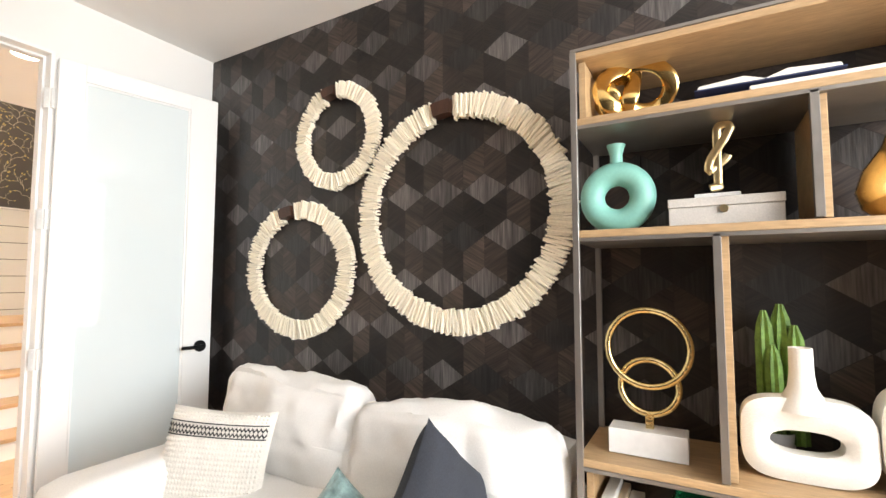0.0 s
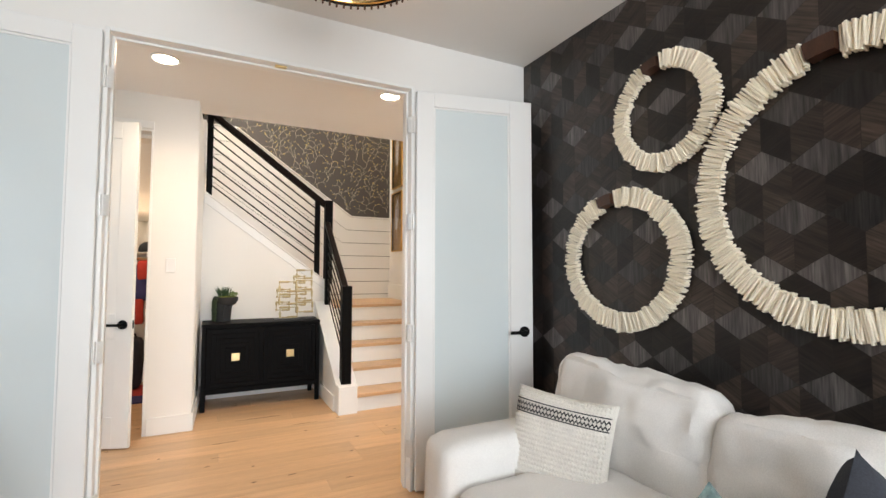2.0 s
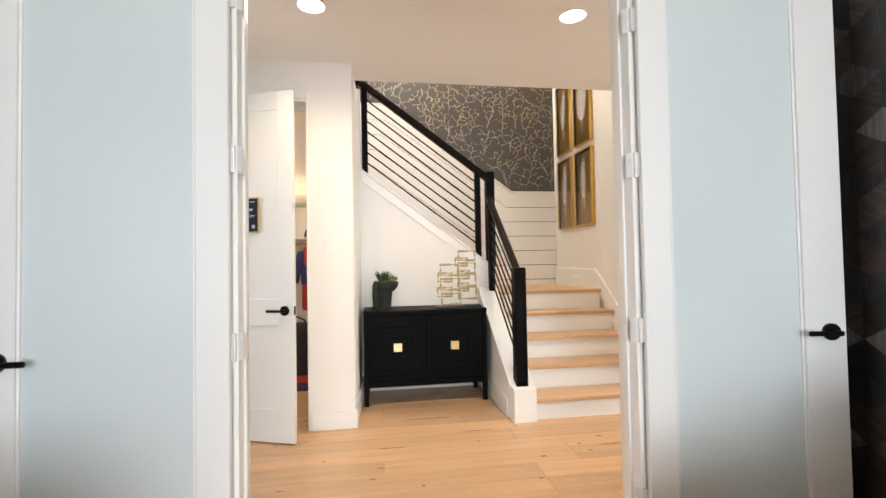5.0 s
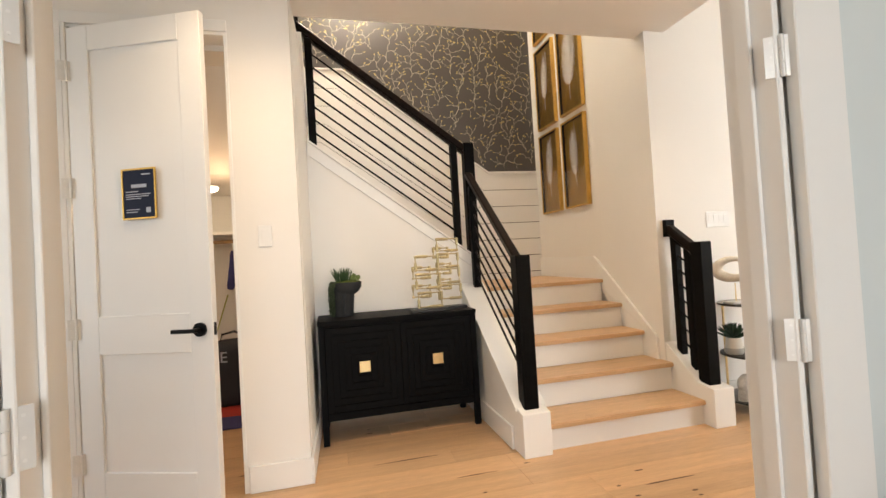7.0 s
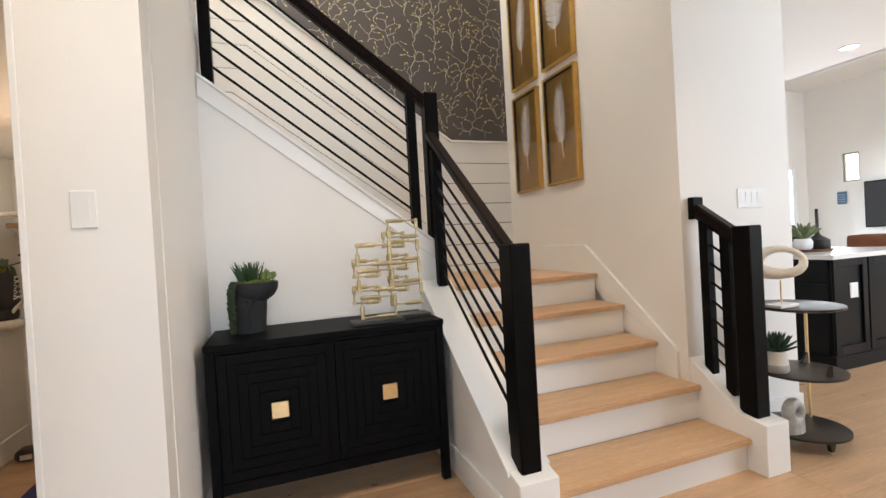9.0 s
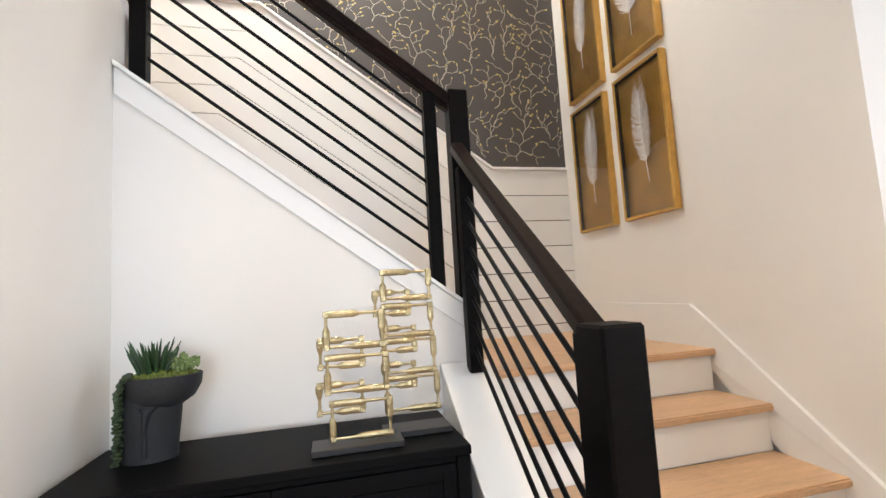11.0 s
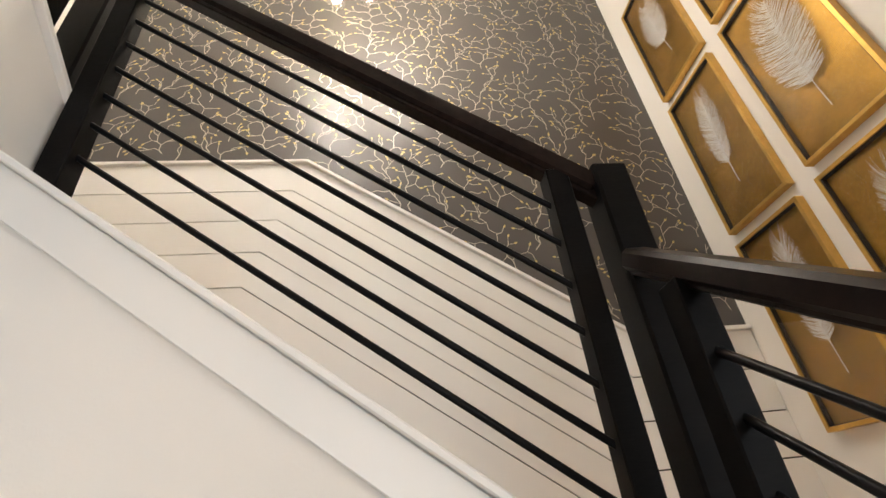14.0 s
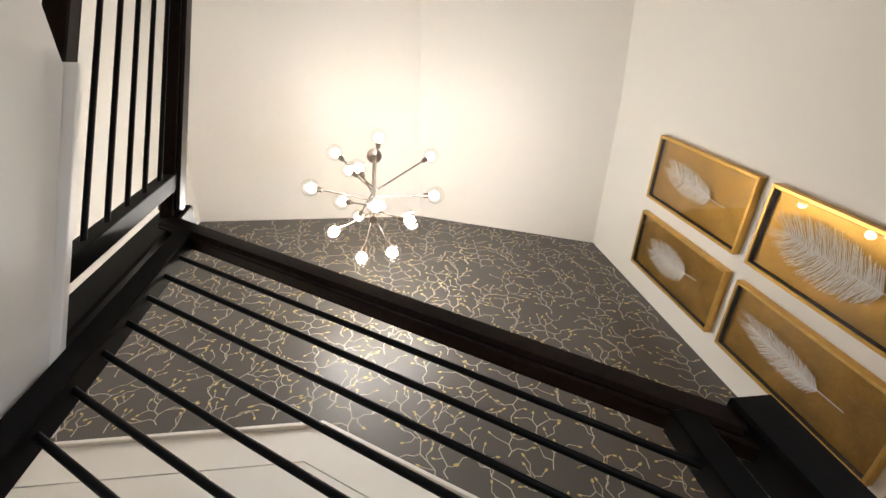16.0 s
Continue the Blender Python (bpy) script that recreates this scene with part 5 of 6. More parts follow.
for k in range(220):
    a, r = rng.uniform(0, 6.28), math.sqrt(rng.random())
    t = bmesh.new()
    bmesh.ops.create_icosphere(t, subdivisions=1, radius=rng.uniform(0.006, 0.012))
    bm = merge(bm, moved(t, Matrix.Translation((px + 0.027 + 0.09 * r * math.cos(a), py + 0.07 * r * math.sin(a), CT + 0.235 + 0.014 * (1 - r)))))
part("moss", bm, MOSS, pl, "yellow-green moss", smooth=True)


def spike(base, tip, r, bend):
    pts = [Vector(base).lerp(Vector(tip), u) + Vector(bend) * (u * u) for u in (0, 0.25, 0.5, 0.75, 0.92, 1)]
    return tube(pts, [r * 0.8, r, r, r * 0.8, r * 0.45, r * 0.1], 7)


for k in range(46):
    a, r = rng.uniform(0, 6.28), rng.uniform(0.0, 0.045)
    b0 = (px + 0.005 + r * math.cos(a), py + 0.8 * r * math.sin(a), CT + 0.24)
    h = rng.uniform(0.05, 0.10)
    part("succulent_leaf", spike(b0, (b0[0] + 0.03 * math.cos(a) * rng.uniform(0.3, 1.2), b0[1] + 0.03 * math.sin(a), b0[2] + h), rng.uniform(0.003, 0.0055), (0.012 * math.cos(a), 0.01 * math.sin(a), 0.008)), LEAFG, pl, smooth=True)
bm = bmesh.new()
for k in range(60):
    a, r = rng.uniform(0, 6.28), rng.uniform(0.0, 0.042)
    t = bmesh.new()
    bmesh.ops.create_icosphere(t, subdivisions=1, radius=1)
    bm = merge(bm, moved(t, Matrix.Translation((px + 0.085 + r * math.cos(a), py + r * math.sin(a), CT + 0.25 + rng.uniform(0, 0.05) * (1 - r * 12))) @ pose(0, 0, 0, rng.uniform(-50, 50), rng.uniform(-50, 50), 0) @ Matrix.Diagonal((0.006, 0.004, 0.012, 1))))
part("succulent", bm, material("pale_succulent", (0.14, 0.20, 0.06), 0.5, vary=0.3, scale=40), pl, "pale bunched succulent", smooth=True)
bm = bmesh.new()
for s in range(9):
    x0, y0 = px - 0.046 - 0.003 * s, py - 0.06 + 0.012 * s
    for k in range(26):
        u = k / 25
        x = x0 - 0.004 - 0.018 * math.sin(min(1, u * 3) * 1.57) + rng.uniform(-0.004, 0.004)
        z = CT + 0.243 + 0.01 * math.sin(u * 3) - u * (0.235 - 0.015 * (s % 4))
        for e in range(2):
            t = bmesh.new()
            bmesh.ops.create_icosphere(t, subdivisions=1, radius=1)
            bm = merge(bm, moved(t, Matrix.Translation((x + rng.uniform(-0.008, 0.008), y0 + rng.uniform(-0.008, 0.008), z)) @ Matrix.Diagonal((0.0078, 0.0078, 0.0062, 1))))
part("trailing_strand", bm, STRING, pl, "hanging string of small leaves", smooth=True)

BLACKBASE = material("black_lacquer_base", (0.012, 0.011, 0.011), 0.4, vary=0.1)


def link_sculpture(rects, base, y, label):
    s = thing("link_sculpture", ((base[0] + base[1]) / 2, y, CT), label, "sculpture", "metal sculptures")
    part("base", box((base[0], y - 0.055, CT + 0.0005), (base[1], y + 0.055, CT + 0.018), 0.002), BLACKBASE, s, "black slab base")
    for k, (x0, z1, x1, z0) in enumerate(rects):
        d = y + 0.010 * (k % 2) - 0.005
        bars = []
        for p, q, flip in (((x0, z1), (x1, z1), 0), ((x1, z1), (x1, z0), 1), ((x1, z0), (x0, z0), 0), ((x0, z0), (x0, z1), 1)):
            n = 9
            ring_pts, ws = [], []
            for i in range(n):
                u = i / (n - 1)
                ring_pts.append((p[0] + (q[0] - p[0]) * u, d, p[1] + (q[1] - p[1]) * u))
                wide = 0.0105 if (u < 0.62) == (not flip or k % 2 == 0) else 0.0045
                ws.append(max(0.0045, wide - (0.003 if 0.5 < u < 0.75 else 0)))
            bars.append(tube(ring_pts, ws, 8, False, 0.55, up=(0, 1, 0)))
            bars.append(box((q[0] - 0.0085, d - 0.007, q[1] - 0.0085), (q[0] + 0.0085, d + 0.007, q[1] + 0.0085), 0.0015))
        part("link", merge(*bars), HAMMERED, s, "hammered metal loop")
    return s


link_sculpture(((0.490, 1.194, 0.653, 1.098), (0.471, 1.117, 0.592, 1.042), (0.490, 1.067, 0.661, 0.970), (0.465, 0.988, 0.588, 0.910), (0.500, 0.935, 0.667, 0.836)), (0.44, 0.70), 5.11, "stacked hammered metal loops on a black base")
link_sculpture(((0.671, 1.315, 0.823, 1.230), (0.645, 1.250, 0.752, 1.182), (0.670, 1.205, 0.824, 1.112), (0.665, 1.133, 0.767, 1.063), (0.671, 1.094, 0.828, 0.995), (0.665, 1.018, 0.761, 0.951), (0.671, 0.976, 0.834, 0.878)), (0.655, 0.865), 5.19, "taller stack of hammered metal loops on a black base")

# ---- feather pictures ----
FEATHER = material("white_feather", (0.78, 0.76, 0.72), 0.9, vary=0.06, scale=30)
DARKMAT = material("dark_shadow_box", (0.03, 0.022, 0.014), 0.7, vary=0.1)


def feather(parent, y, z, length, width, lean, seed):
    rng = random.Random(seed)
    bm = bmesh.new()

    def P(u, v, d):
        a = radians(lean) + 0.10 * v
        return (RX - 0.024 - d, y + u * math.cos(a) - v * length * math.sin(a), z + u * math.sin(a) + v * length * math.cos(a))
    shaft = tube([P(0, -0.5 + k / 12, 0.004) for k in range(13)], [0.0022 - 0.00012 * k for k in range(13)], 6)
    n = 190
    for side in (1, -1):
        for k in range(n):
            v = -0.27 + 0.76 * k / n + rng.uniform(-0.004, 0.004)
            s = (v + 0.27) / 0.76
            w = width / 2 * (math.sin(math.pi * min(1, 0.12 + 0.86 * s)) ** 0.55) * rng.uniform(0.78, 1.1)
            tipv = v + (0.05 + 0.12 * s) * rng.uniform(0.6, 1.2)
            q = []
            m = 5
            t = 0.002
            for j in range(m):
                f = j / (m - 1)
                q.append((side * w * f, v + (tipv - v) * f ** 1.5, 0.003 + 0.006 * math.sin(f * 2.2) + rng.uniform(0, 0.0015)))
            vs = [(bm.verts.new(P(a, b - t * (1 - 0.7 * j / m), d)), bm.verts.new(P(a, b + t * (1 - 0.7 * j / m) + 0.001, d))) for j, (a, b, d) in enumerate(q)]
            for (a0, b0), (a1, b1) in zip(vs, vs[1:]):
                bm.faces.new((a0, b0, b1, a1))
    part("feather", merge(shaft, bm), FEATHER, parent, "white feather")


def feather_picture(y0, y1, z0, z1, seed, fl, fw, lean, dy, dz):
    f = thing("framed_feather", (RX, (y0 + y1) / 2, (z0 + z1) / 2), "white feather on gold leaf in a deep gold frame", "picture", "feather pictures")
    d, w = 0.040, 0.017
    x = RX - 0.001
    part("frame", merge(box((x - d, y0, z0), (x, y0 + w, z1), 0.0015), box((x - d, y1 - w, z0), (x, y1, z1), 0.0015),
         box((x - d, y0 + w, z1 - w), (x, y1 - w, z1), 0.0015), box((x - d, y0 + w, z0), (x, y1 - w, z0 + w), 0.0015)), GOLDFRAME, f, "narrow gold frame")
    part("inner_lining", merge(box((x - d + 0.006, y0 + w, z0 + w), (x - 0.012, y0 + w + 0.004, z1 - w)), box((x - d + 0.006, y1 - w - 0.004, z0 + w), (x - 0.012, y1 - w, z1 - w)),
         box((x - d + 0.006, y0 + w + 0.004, z1 - w - 0.004), (x - 0.012, y1 - w - 0.004, z1 - w)), box((x - d + 0.006, y0 + w + 0.004, z0 + w), (x - 0.012, y1 - w - 0.004, z0 + w + 0.004))), DARKMAT, f, "black inner lining")
    part("backing", box((x - 0.012, y0 + w, z0 + w), (x - 0.004, y1 - w, z1 - w)), GOLDLEAF, f, "gold leaf backing")
    feather(f, (y0 + y1) / 2 + dy, (z0 + z1) / 2 + dz, fl, fw, lean, seed)
    g = part("pane", box((x - d + 0.003, y0 + w, z0 + w), (x - d + 0.005, y1 - w, z1 - w)), PICGLASS, f)
    g.visible_shadow = False


for k, (z0, z1) in enumerate(((1.592, 2.44), (2.505, 3.375), (3.455, 4.305))):
    feather_picture(5.602, 6.015, z0, z1, 20 + k, (0.52, 0.62, 0.52)[k], (0.145, 0.25, 0.17)[k], (-2, 3, 6)[k], 0.0, (0.02, 0.0, 0.0)[k])
    feather_picture(6.115, 6.51, z0, z1, 30 + k, (0.56, 0.54, 0.46)[k], (0.15, 0.145, 0.20)[k], (2, 4, -3)[k], 0.0, (0.03, 0.02, 0.0)[k])

# ---- chandelier ----
BRONZE = material("brushed_grey_bronze", (0.18, 0.15, 0.13), 0.35, 0.9, vary=0.1, scale=30)
hx, hy = 0.37, 6.10
ch = thing("chandelier", (hx, hy, TOP), "bronze chandelier with bare globe bulbs on radiating arms, lit", "chandelier")
part("canopy", lathe(((0.065, 0), (0.065, -0.025), (0.02, -0.035)), 24, (hx, hy, TOP)), BRONZE, ch, smooth=True)
part("stem", rod((hx, hy, 4.25), (hx, hy, TOP - 0.03), 0.014, 14), BRONZE, ch, smooth=True)
part("hub", rod((hx, hy, 4.22), (hx, hy, 4.34), 0.024, 16), BRONZE, ch, smooth=True)
bulbs = ((0.29, 6.33, 4.16, 4.30), (0.48, 6.30, 4.16, 4.30), (0.12, 6.20, 4.28, 4.36), (0.60, 6.14, 4.28, 4.38), (0.39, 6.02, 4.24, 4.32), (0.27, 5.95, 4.80, 4.64), (0.20, 6.00, 4.92, 4.74),
         (0.16, 6.12, 4.60, 4.45), (-0.04, 6.02, 4.60, 4.55), (0.79, 6.09, 4.60, 4.62), (0.80, 5.92, 4.98, 4.72), (0.42, 5.78, 4.98, 4.85), (0.10, 5.89, 4.98, 4.80), (0.24, 6.40, 4.98, 4.75))
for bx, by, bz, az in bulbs:
    a = Vector((hx, hy, az))
    b = Vector((bx, by, bz))
    d = (b - a).normalized()
    arm = part("arm", rod(a, b - 0.05 * d, 0.0055, 10), BRONZE, ch, smooth=True)
    part("socket", rod(b - 0.075 * d, b - 0.035 * d, 0.016, 14, 0.02), BRONZE, arm, smooth=True)
    globe = bmesh.new()
    bmesh.ops.create_uvsphere(globe, u_segments=20, v_segments=12, radius=0.060)
    bl = part("bulb", moved(globe, Matrix.Translation(b + 0.01 * d)), GLASS, arm, "clear glass globe bulb", smooth=True)
    bl.visible_shadow = False
    fil = bmesh.new()
    bmesh.ops.create_icosphere(fil, subdivisions=2, radius=0.034)
    part("filament", moved(fil, Matrix.Translation(b)), BULB, arm, "glowing filament", smooth=True)

# ---- round side table and its ornaments ----
AGED = material("aged_dark_metal", (0.055, 0.046, 0.037), 0.38, 0.75, vary=0.3, scale=12, rough_vary=0.12, bump=0.1, bump_scale=40)
tx, ty, tr = 2.725, 4.50, 0.205
tb = thing("side_table", (tx, ty, 0), "three-tier round side table of dark aged metal", "table")
for z, nm in ((0.09, "shelf"), (0.395, "shelf"), (0.745, "tabletop")):
    part(nm, lathe(((tr - 0.012, z - 0.016), (tr, z - 0.012), (tr, z - 0.001), (tr - 0.004, z), (0.001, z)), 44, (tx, ty, 0)), AGED, tb, "round dark metal tier", smooth=True)
for a in (-100, 20, 140):
    ux, uy = math.cos(radians(a)), math.sin(radians(a))
    if a > 0:
        part("post", rod((tx + 0.17 * ux, ty + 0.17 * uy, 0.085), (tx + 0.17 * ux, ty + 0.17 * uy, 0.73), 0.008, 12), BRASS, tb, "thin brass post", smooth=True)
    part("leg", moved(prism(((-0.045, 0.074), (0.045, 0.074), (0.018, 0.05), (0.01, 0.013), (-0.01, 0.013), (-0.018, 0.05)), "y", -0.012, 0.012, 0.003), pose(tx + 0.15 * ux, ty + 0.15 * uy, 0, 0, 0, a + 90)), AGED, tb)
    ball = bmesh.new()
    bmesh.ops.create_uvsphere(ball, u_segments=12, v_segments=8, radius=0.01)
    part("foot", moved(ball, Matrix.Translation((tx + 0.15 * ux, ty + 0.15 * uy, 0.01))), BRASS, tb, smooth=True)
    part("bracket", moved(prism(((0, 0.396), (0.05, 0.396), (0.03, 0.425), (0.012, 0.455), (0, 0.455)), "y", -0.008, 0.008, 0.002), pose(tx + 0.17 * ux, ty + 0.17 * uy, 0, 0, 0, a + 150)), AGED, tb)
STONE = material("cream_travertine", (0.80, 0.75, 0.66), 0.75, vary=0.1, scale=14, fine=0.08, fine_scale=100, bump=0.3, bump_scale=80)
ox, oy = 2.605, 4.50
oo = thing("loop_sculpture", (ox, oy, 0.7455), "cream stone open loop on a thin brass stem and marble base", "sculpture")
part("base", box((ox - 0.07, oy - 0.045, 0.7455), (ox + 0.07, oy + 0.045, 0.762), 0.002), MARBLE, oo, "grey-white marble slab")
part("stem", rod((ox, oy, 0.762), (ox, oy, 0.885), 0.004, 10), BRASS, oo, "brass stem")
pts, rs_ = [], []
for i in range(40):
    a = 2 * math.pi * i / 40
    u = 0.100 * math.cos(a) + 0.016 * math.sin(2 * a)
    pts.append((ox + 0.62 * u, oy - 0.78 * u + 0.010 * math.sin(2 * a), 0.978 + 0.066 * math.sin(a) - 0.008 * math.cos(2 * a)))
    rs_.append(0.026 + 0.010 * math.cos(a - 3.7) + 0.003 * math.cos(2 * a))
part("loop", tube(pts, rs_, 14, True, 1.3, up=(0.78, 0.62, 0)), STONE, oo, smooth=True)
sx_, sy_ = 2.595, 4.535
su = thing("succulent_pot", (sx_, sy_, 0.3955), "spiky dark green succulent in a white and grey pot", "plant")
part("pot", lathe(((0.052, 0), (0.058, 0.014), (0.056, 0.042)), 24, (sx_, sy_, 0.3955)), POT, su, "grey glazed lower part", smooth=True)
part("pot", lathe(((0.056, 0.042), (0.047, 0.112), (0.042, 0.112), (0.040, 0.095)), 24, (sx_, sy_, 0.3955)), WHITECLAY, su, smooth=True)
DARKLEAF = material("dark_succulent", (0.022, 0.06, 0.032), 0.5, vary=0.3, scale=40)
for k in range(44):
    a, el = k * 2.4, radians(18 + 70 * (k / 44))
    L = 0.115 - 0.025 * (k / 44)
    d = Vector((math.cos(a) * math.cos(el), math.sin(a) * math.cos(el), math.sin(el)))
    b0 = Vector((sx_, sy_, 0.3955 + 0.102)) + 0.008 * d
    part("leaf", spike(b0, b0 + L * d, 0.0068, (0, 0, 0.012)), DARKLEAF, su, smooth=True)
gx, gy = 2.61, 4.47
gs = thing("stone_arch", (gx, gy, 0.0905), "small grey marbled stone arch with a hole", "ornament")
pts = [(gx + 0.04 * math.cos(a), gy, 0.0905 + 0.105 + 0.045 * math.sin(a)) for a in [2 * math.pi * i / 28 for i in range(28)]]
GREYM = material("grey_marble", (0.42, 0.41, 0.39), 0.3, vary=0.35, scale=12, fine=0.2, fine_scale=60)
part("arch", merge(tube(pts, 0.028, 12, True, 1.1, up=(0, 1, 0)), loft(((gx, gy, 0.068, 0.038, 0.0907), (gx, gy, 0.068, 0.038, 0.135), (gx, gy, 0.062, 0.034, 0.165), (gx, gy, 0.045, 0.026, 0.173)))), GREYM, gs, smooth=True)

# ---- great room: island, tray, stools, television ----
NAVYBLACK = material("black_painted_cabinet", (0.007, 0.008, 0.009), 0.4, vary=0.1, scale=4, fine=0.1, fine_scale=60, spec=0.15)
QUARTZ = material("white_quartz", (0.80, 0.79, 0.77), 0.2, vary=0.03, scale=6)
IX0, IX1, IY0, IY1 = 4.18, 5.05, 5.16, 7.4
isl = thing("kitchen_island", (4.6, 6.2, 0), "black panelled kitchen island cabinet", "kitchen island")
part("body", box((IX0, IY0, 0.10), (IX1, IY1, 0.88)), NAVYBLACK, isl)
part("plinth", box((IX0 - 0.012, IY0 - 0.02, 0), (IX1 + 0.012, IY1, 0.115), 0.006), NAVYBLACK, isl)
for x0, x1 in ((IX0, (IX0 + IX1) / 2 - 0.01), ((IX0 + IX1) / 2 + 0.01, IX1)):
    part("panel_frame", merge(box((x0, IY0 - 0.02, 0.12), (x0 + 0.06, IY0 - 0.001, 0.88), 0.002), box((x1 - 0.06, IY0 - 0.02, 0.12), (x1, IY0 - 0.001, 0.88), 0.002),
         box((x0 + 0.06, IY0 - 0.02, 0.82), (x1 - 0.06, IY0 - 0.001, 0.88), 0.002), box((x0 + 0.06, IY0 - 0.02, 0.12), (x1 - 0.06, IY0 - 0.001, 0.19), 0.002)), NAVYBLACK, isl)
for k in range(3):
    y0 = IY0 + 0.02 + k * 0.74
    dr = part("drawer", box((IX0 - 0.02, y0, 0.70), (IX0 - 0.001, y0 + 0.70, 0.865), 0.002), NAVYBLACK, isl)
    part("handle", box((IX0 - 0.045, y0 + 0.25, 0.785), (IX0 - 0.032, y0 + 0.47, 0.797), 0.002), BRASS, dr, "brass bar pull")
    part("door", box((IX0 - 0.02, y0, 0.13), (IX0 - 0.001, y0 + 0.70, 0.69), 0.002), NAVYBLACK, isl)
solo("island_worktop", box((IX0 - 0.05, IY0 - 0.05, 0.882), (IX1 + 0.33, IY1 + 0.05, 0.92), 0.004), QUARTZ, "white quartz worktop of the island", "worktop", (4.6, 6.2, 0.882))
so = thing("power_socket", (4.45, IY0 - 0.002, 0.62), "white double socket plate on the island end", "socket")
part("plate", box((4.40, IY0 - 0.008, 0.56), (4.50, IY0 - 0.0005, 0.68), 0.002), PLASTIC, so)
for x in (4.427, 4.473):
    part("outlet", box((x - 0.015, IY0 - 0.0095, 0.585), (x + 0.015, IY0 - 0.0078, 0.655), 0.0006), TRIM, so)
TRAYWOOD = material("brown_wooden_tray", (0.20, 0.09, 0.045), 0.5, vary=0.15, scale=8)
tray = solo("tray", lathe(((0.20, 0), (0.22, 0.025), (0.212, 0.025), (0.195, 0.008)), 36, (4.62, 5.62, 0.9205)), TRAYWOOD, "round brown wooden tray on the island", "tray", (4.62, 5.62, 0.9205), smooth=True)
solo("bottle_vase", lathe(((0.085, 0), (0.09, 0.01), (0.09, 0.09), (0.03, 0.13), (0.015, 0.15), (0.012, 0.36), (0.016, 0.37)), 28, (4.72, 5.56, 0.9305)), BLACKBASE, "black bottle vase with a thin tall neck", "vase", (4.72, 5.56, 0.9305), smooth=True, group="island vases")
solo("bottle_vase", lathe(((0.075, 0), (0.08, 0.01), (0.08, 0.15), (0.03, 0.19), (0.014, 0.21), (0.012, 0.46), (0.016, 0.47)), 28, (4.60, 5.72, 0.9305)), BLACKBASE, "taller black bottle vase with a thin neck", "vase", (4.60, 5.72, 0.9305), smooth=True, group="island vases")
ag = thing("agave_pot", (4.50, 5.55, 0.9305), "green agave in a small white round pot", "plant")
part("pot", lathe(((0.045, 0), (0.07, 0.03), (0.075, 0.08), (0.06, 0.11), (0.055, 0.11), (0.05, 0.09)), 24, (4.50, 5.55, 0.9305)), PLASTIC, ag, smooth=True)
bm = bmesh.new()
for k in range(18):
    a, el = k * 2.4, radians(35 + 45 * k / 18)
    d = Vector((math.cos(a) * math.cos(el), math.sin(a) * math.cos(el), math.sin(el)))
    b0 = Vector((4.50, 5.55, 1.03))
    bm = merge(bm, spike(b0, b0 + 0.17 * d, 0.014, (0.02 * math.cos(a), 0.02 * math.sin(a), -0.01)))
part("leaves", bm, material("agave_green", (0.16, 0.20, 0.09), 0.5, vary=0.3, scale=20), ag, smooth=True)

TAN = material("tan_leather", (0.30, 0.115, 0.05), 0.5, vary=0.12, scale=14, bump=0.1, bump_scale=120)
st = thing("bar_stool", (5.75, 5.75, 0), "tan leather bar stool on a thin black metal frame", "stool", "bar stools")
part("seat", soft_box((5.52, 5.52, 0.60), (5.96, 5.98, 0.67), 0.03, 0.01, 0, 6), TAN, st, smooth=True)
part("backrest", soft_box((5.94, 5.50, 0.78), (5.99, 6.0, 1.02), 0.022, 0.006, 0, 6), TAN, st, smooth=True)
for y in (5.53, 5.97):
    part("leg", tube([(5.97, y, 0.95), (5.97, y, 0.60), (5.97, y, 0.02), (5.90, y, 0.012), (5.56, y, 0.012), (5.53, y, 0.03), (5.54, y, 0.60)], 0.010, 8), BLACKMETAL, st, smooth=True)
part("footrest", rod((5.535, 5.53, 0.22), (5.535, 5.97, 0.22), 0.009, 8), BLACKMETAL, st)
copy_thing(st, pose(5.75, 6.65, 0))

SCREEN = material("dark_screen", (0.012, 0.016, 0.022), 0.08, vary=0.05, spec=0.8)
tv = thing("television", (10.48, 7.4, 1.45), "flat wall television, switched off", "television")
part("bezel", box((10.43, 6.65, 1.03), (10.498, 8.11, 1.88), 0.004), BLACKMETAL, tv)
part("screen", box((10.425, 6.67, 1.05), (10.4295, 8.09, 1.86)), SCREEN, tv, "dark glossy screen")
con = thing("console", (10.25, 7.4, 0), "long grey television console", "console")
GREYC = material("grey_oak", (0.30, 0.27, 0.24), 0.5, vary=0.15, scale=5)
part("top", box((9.98, 6.3, 0.66), (10.495, 8.3, 0.70), 0.003), GREYC, con)
part("body", box((10.02, 6.34, 0.1), (10.49, 8.26, 0.66)), GREYC, con)
for k in range(3):
    part("door", box((10.0, 6.36 + k * 0.635, 0.14), (10.019, 6.97 + k * 0.635, 0.64), 0.003), GREYC, con)
for y in (6.4, 8.2):
    part("foot", box((10.1, y - 0.03, 0), (10.16, y + 0.03, 0.1)), BLACKMETAL, con)
pq = thing("wall_plaque", (10.49, 8.5, 1.62), "small blue printed plaque on the wall", "sign")
part("plaque_sheet", box((10.475, 8.42, 1.5), (10.498, 8.57, 1.74), 0.002), material("blue_print", (0.05, 0.12, 0.22), 0.4), pq)
for k in range(4):
    part("print_bar", box((10.4735, 8.44, 1.54 + 0.045 * k), (10.4748, 8.55, 1.552 + 0.045 * k)), INK, pq)
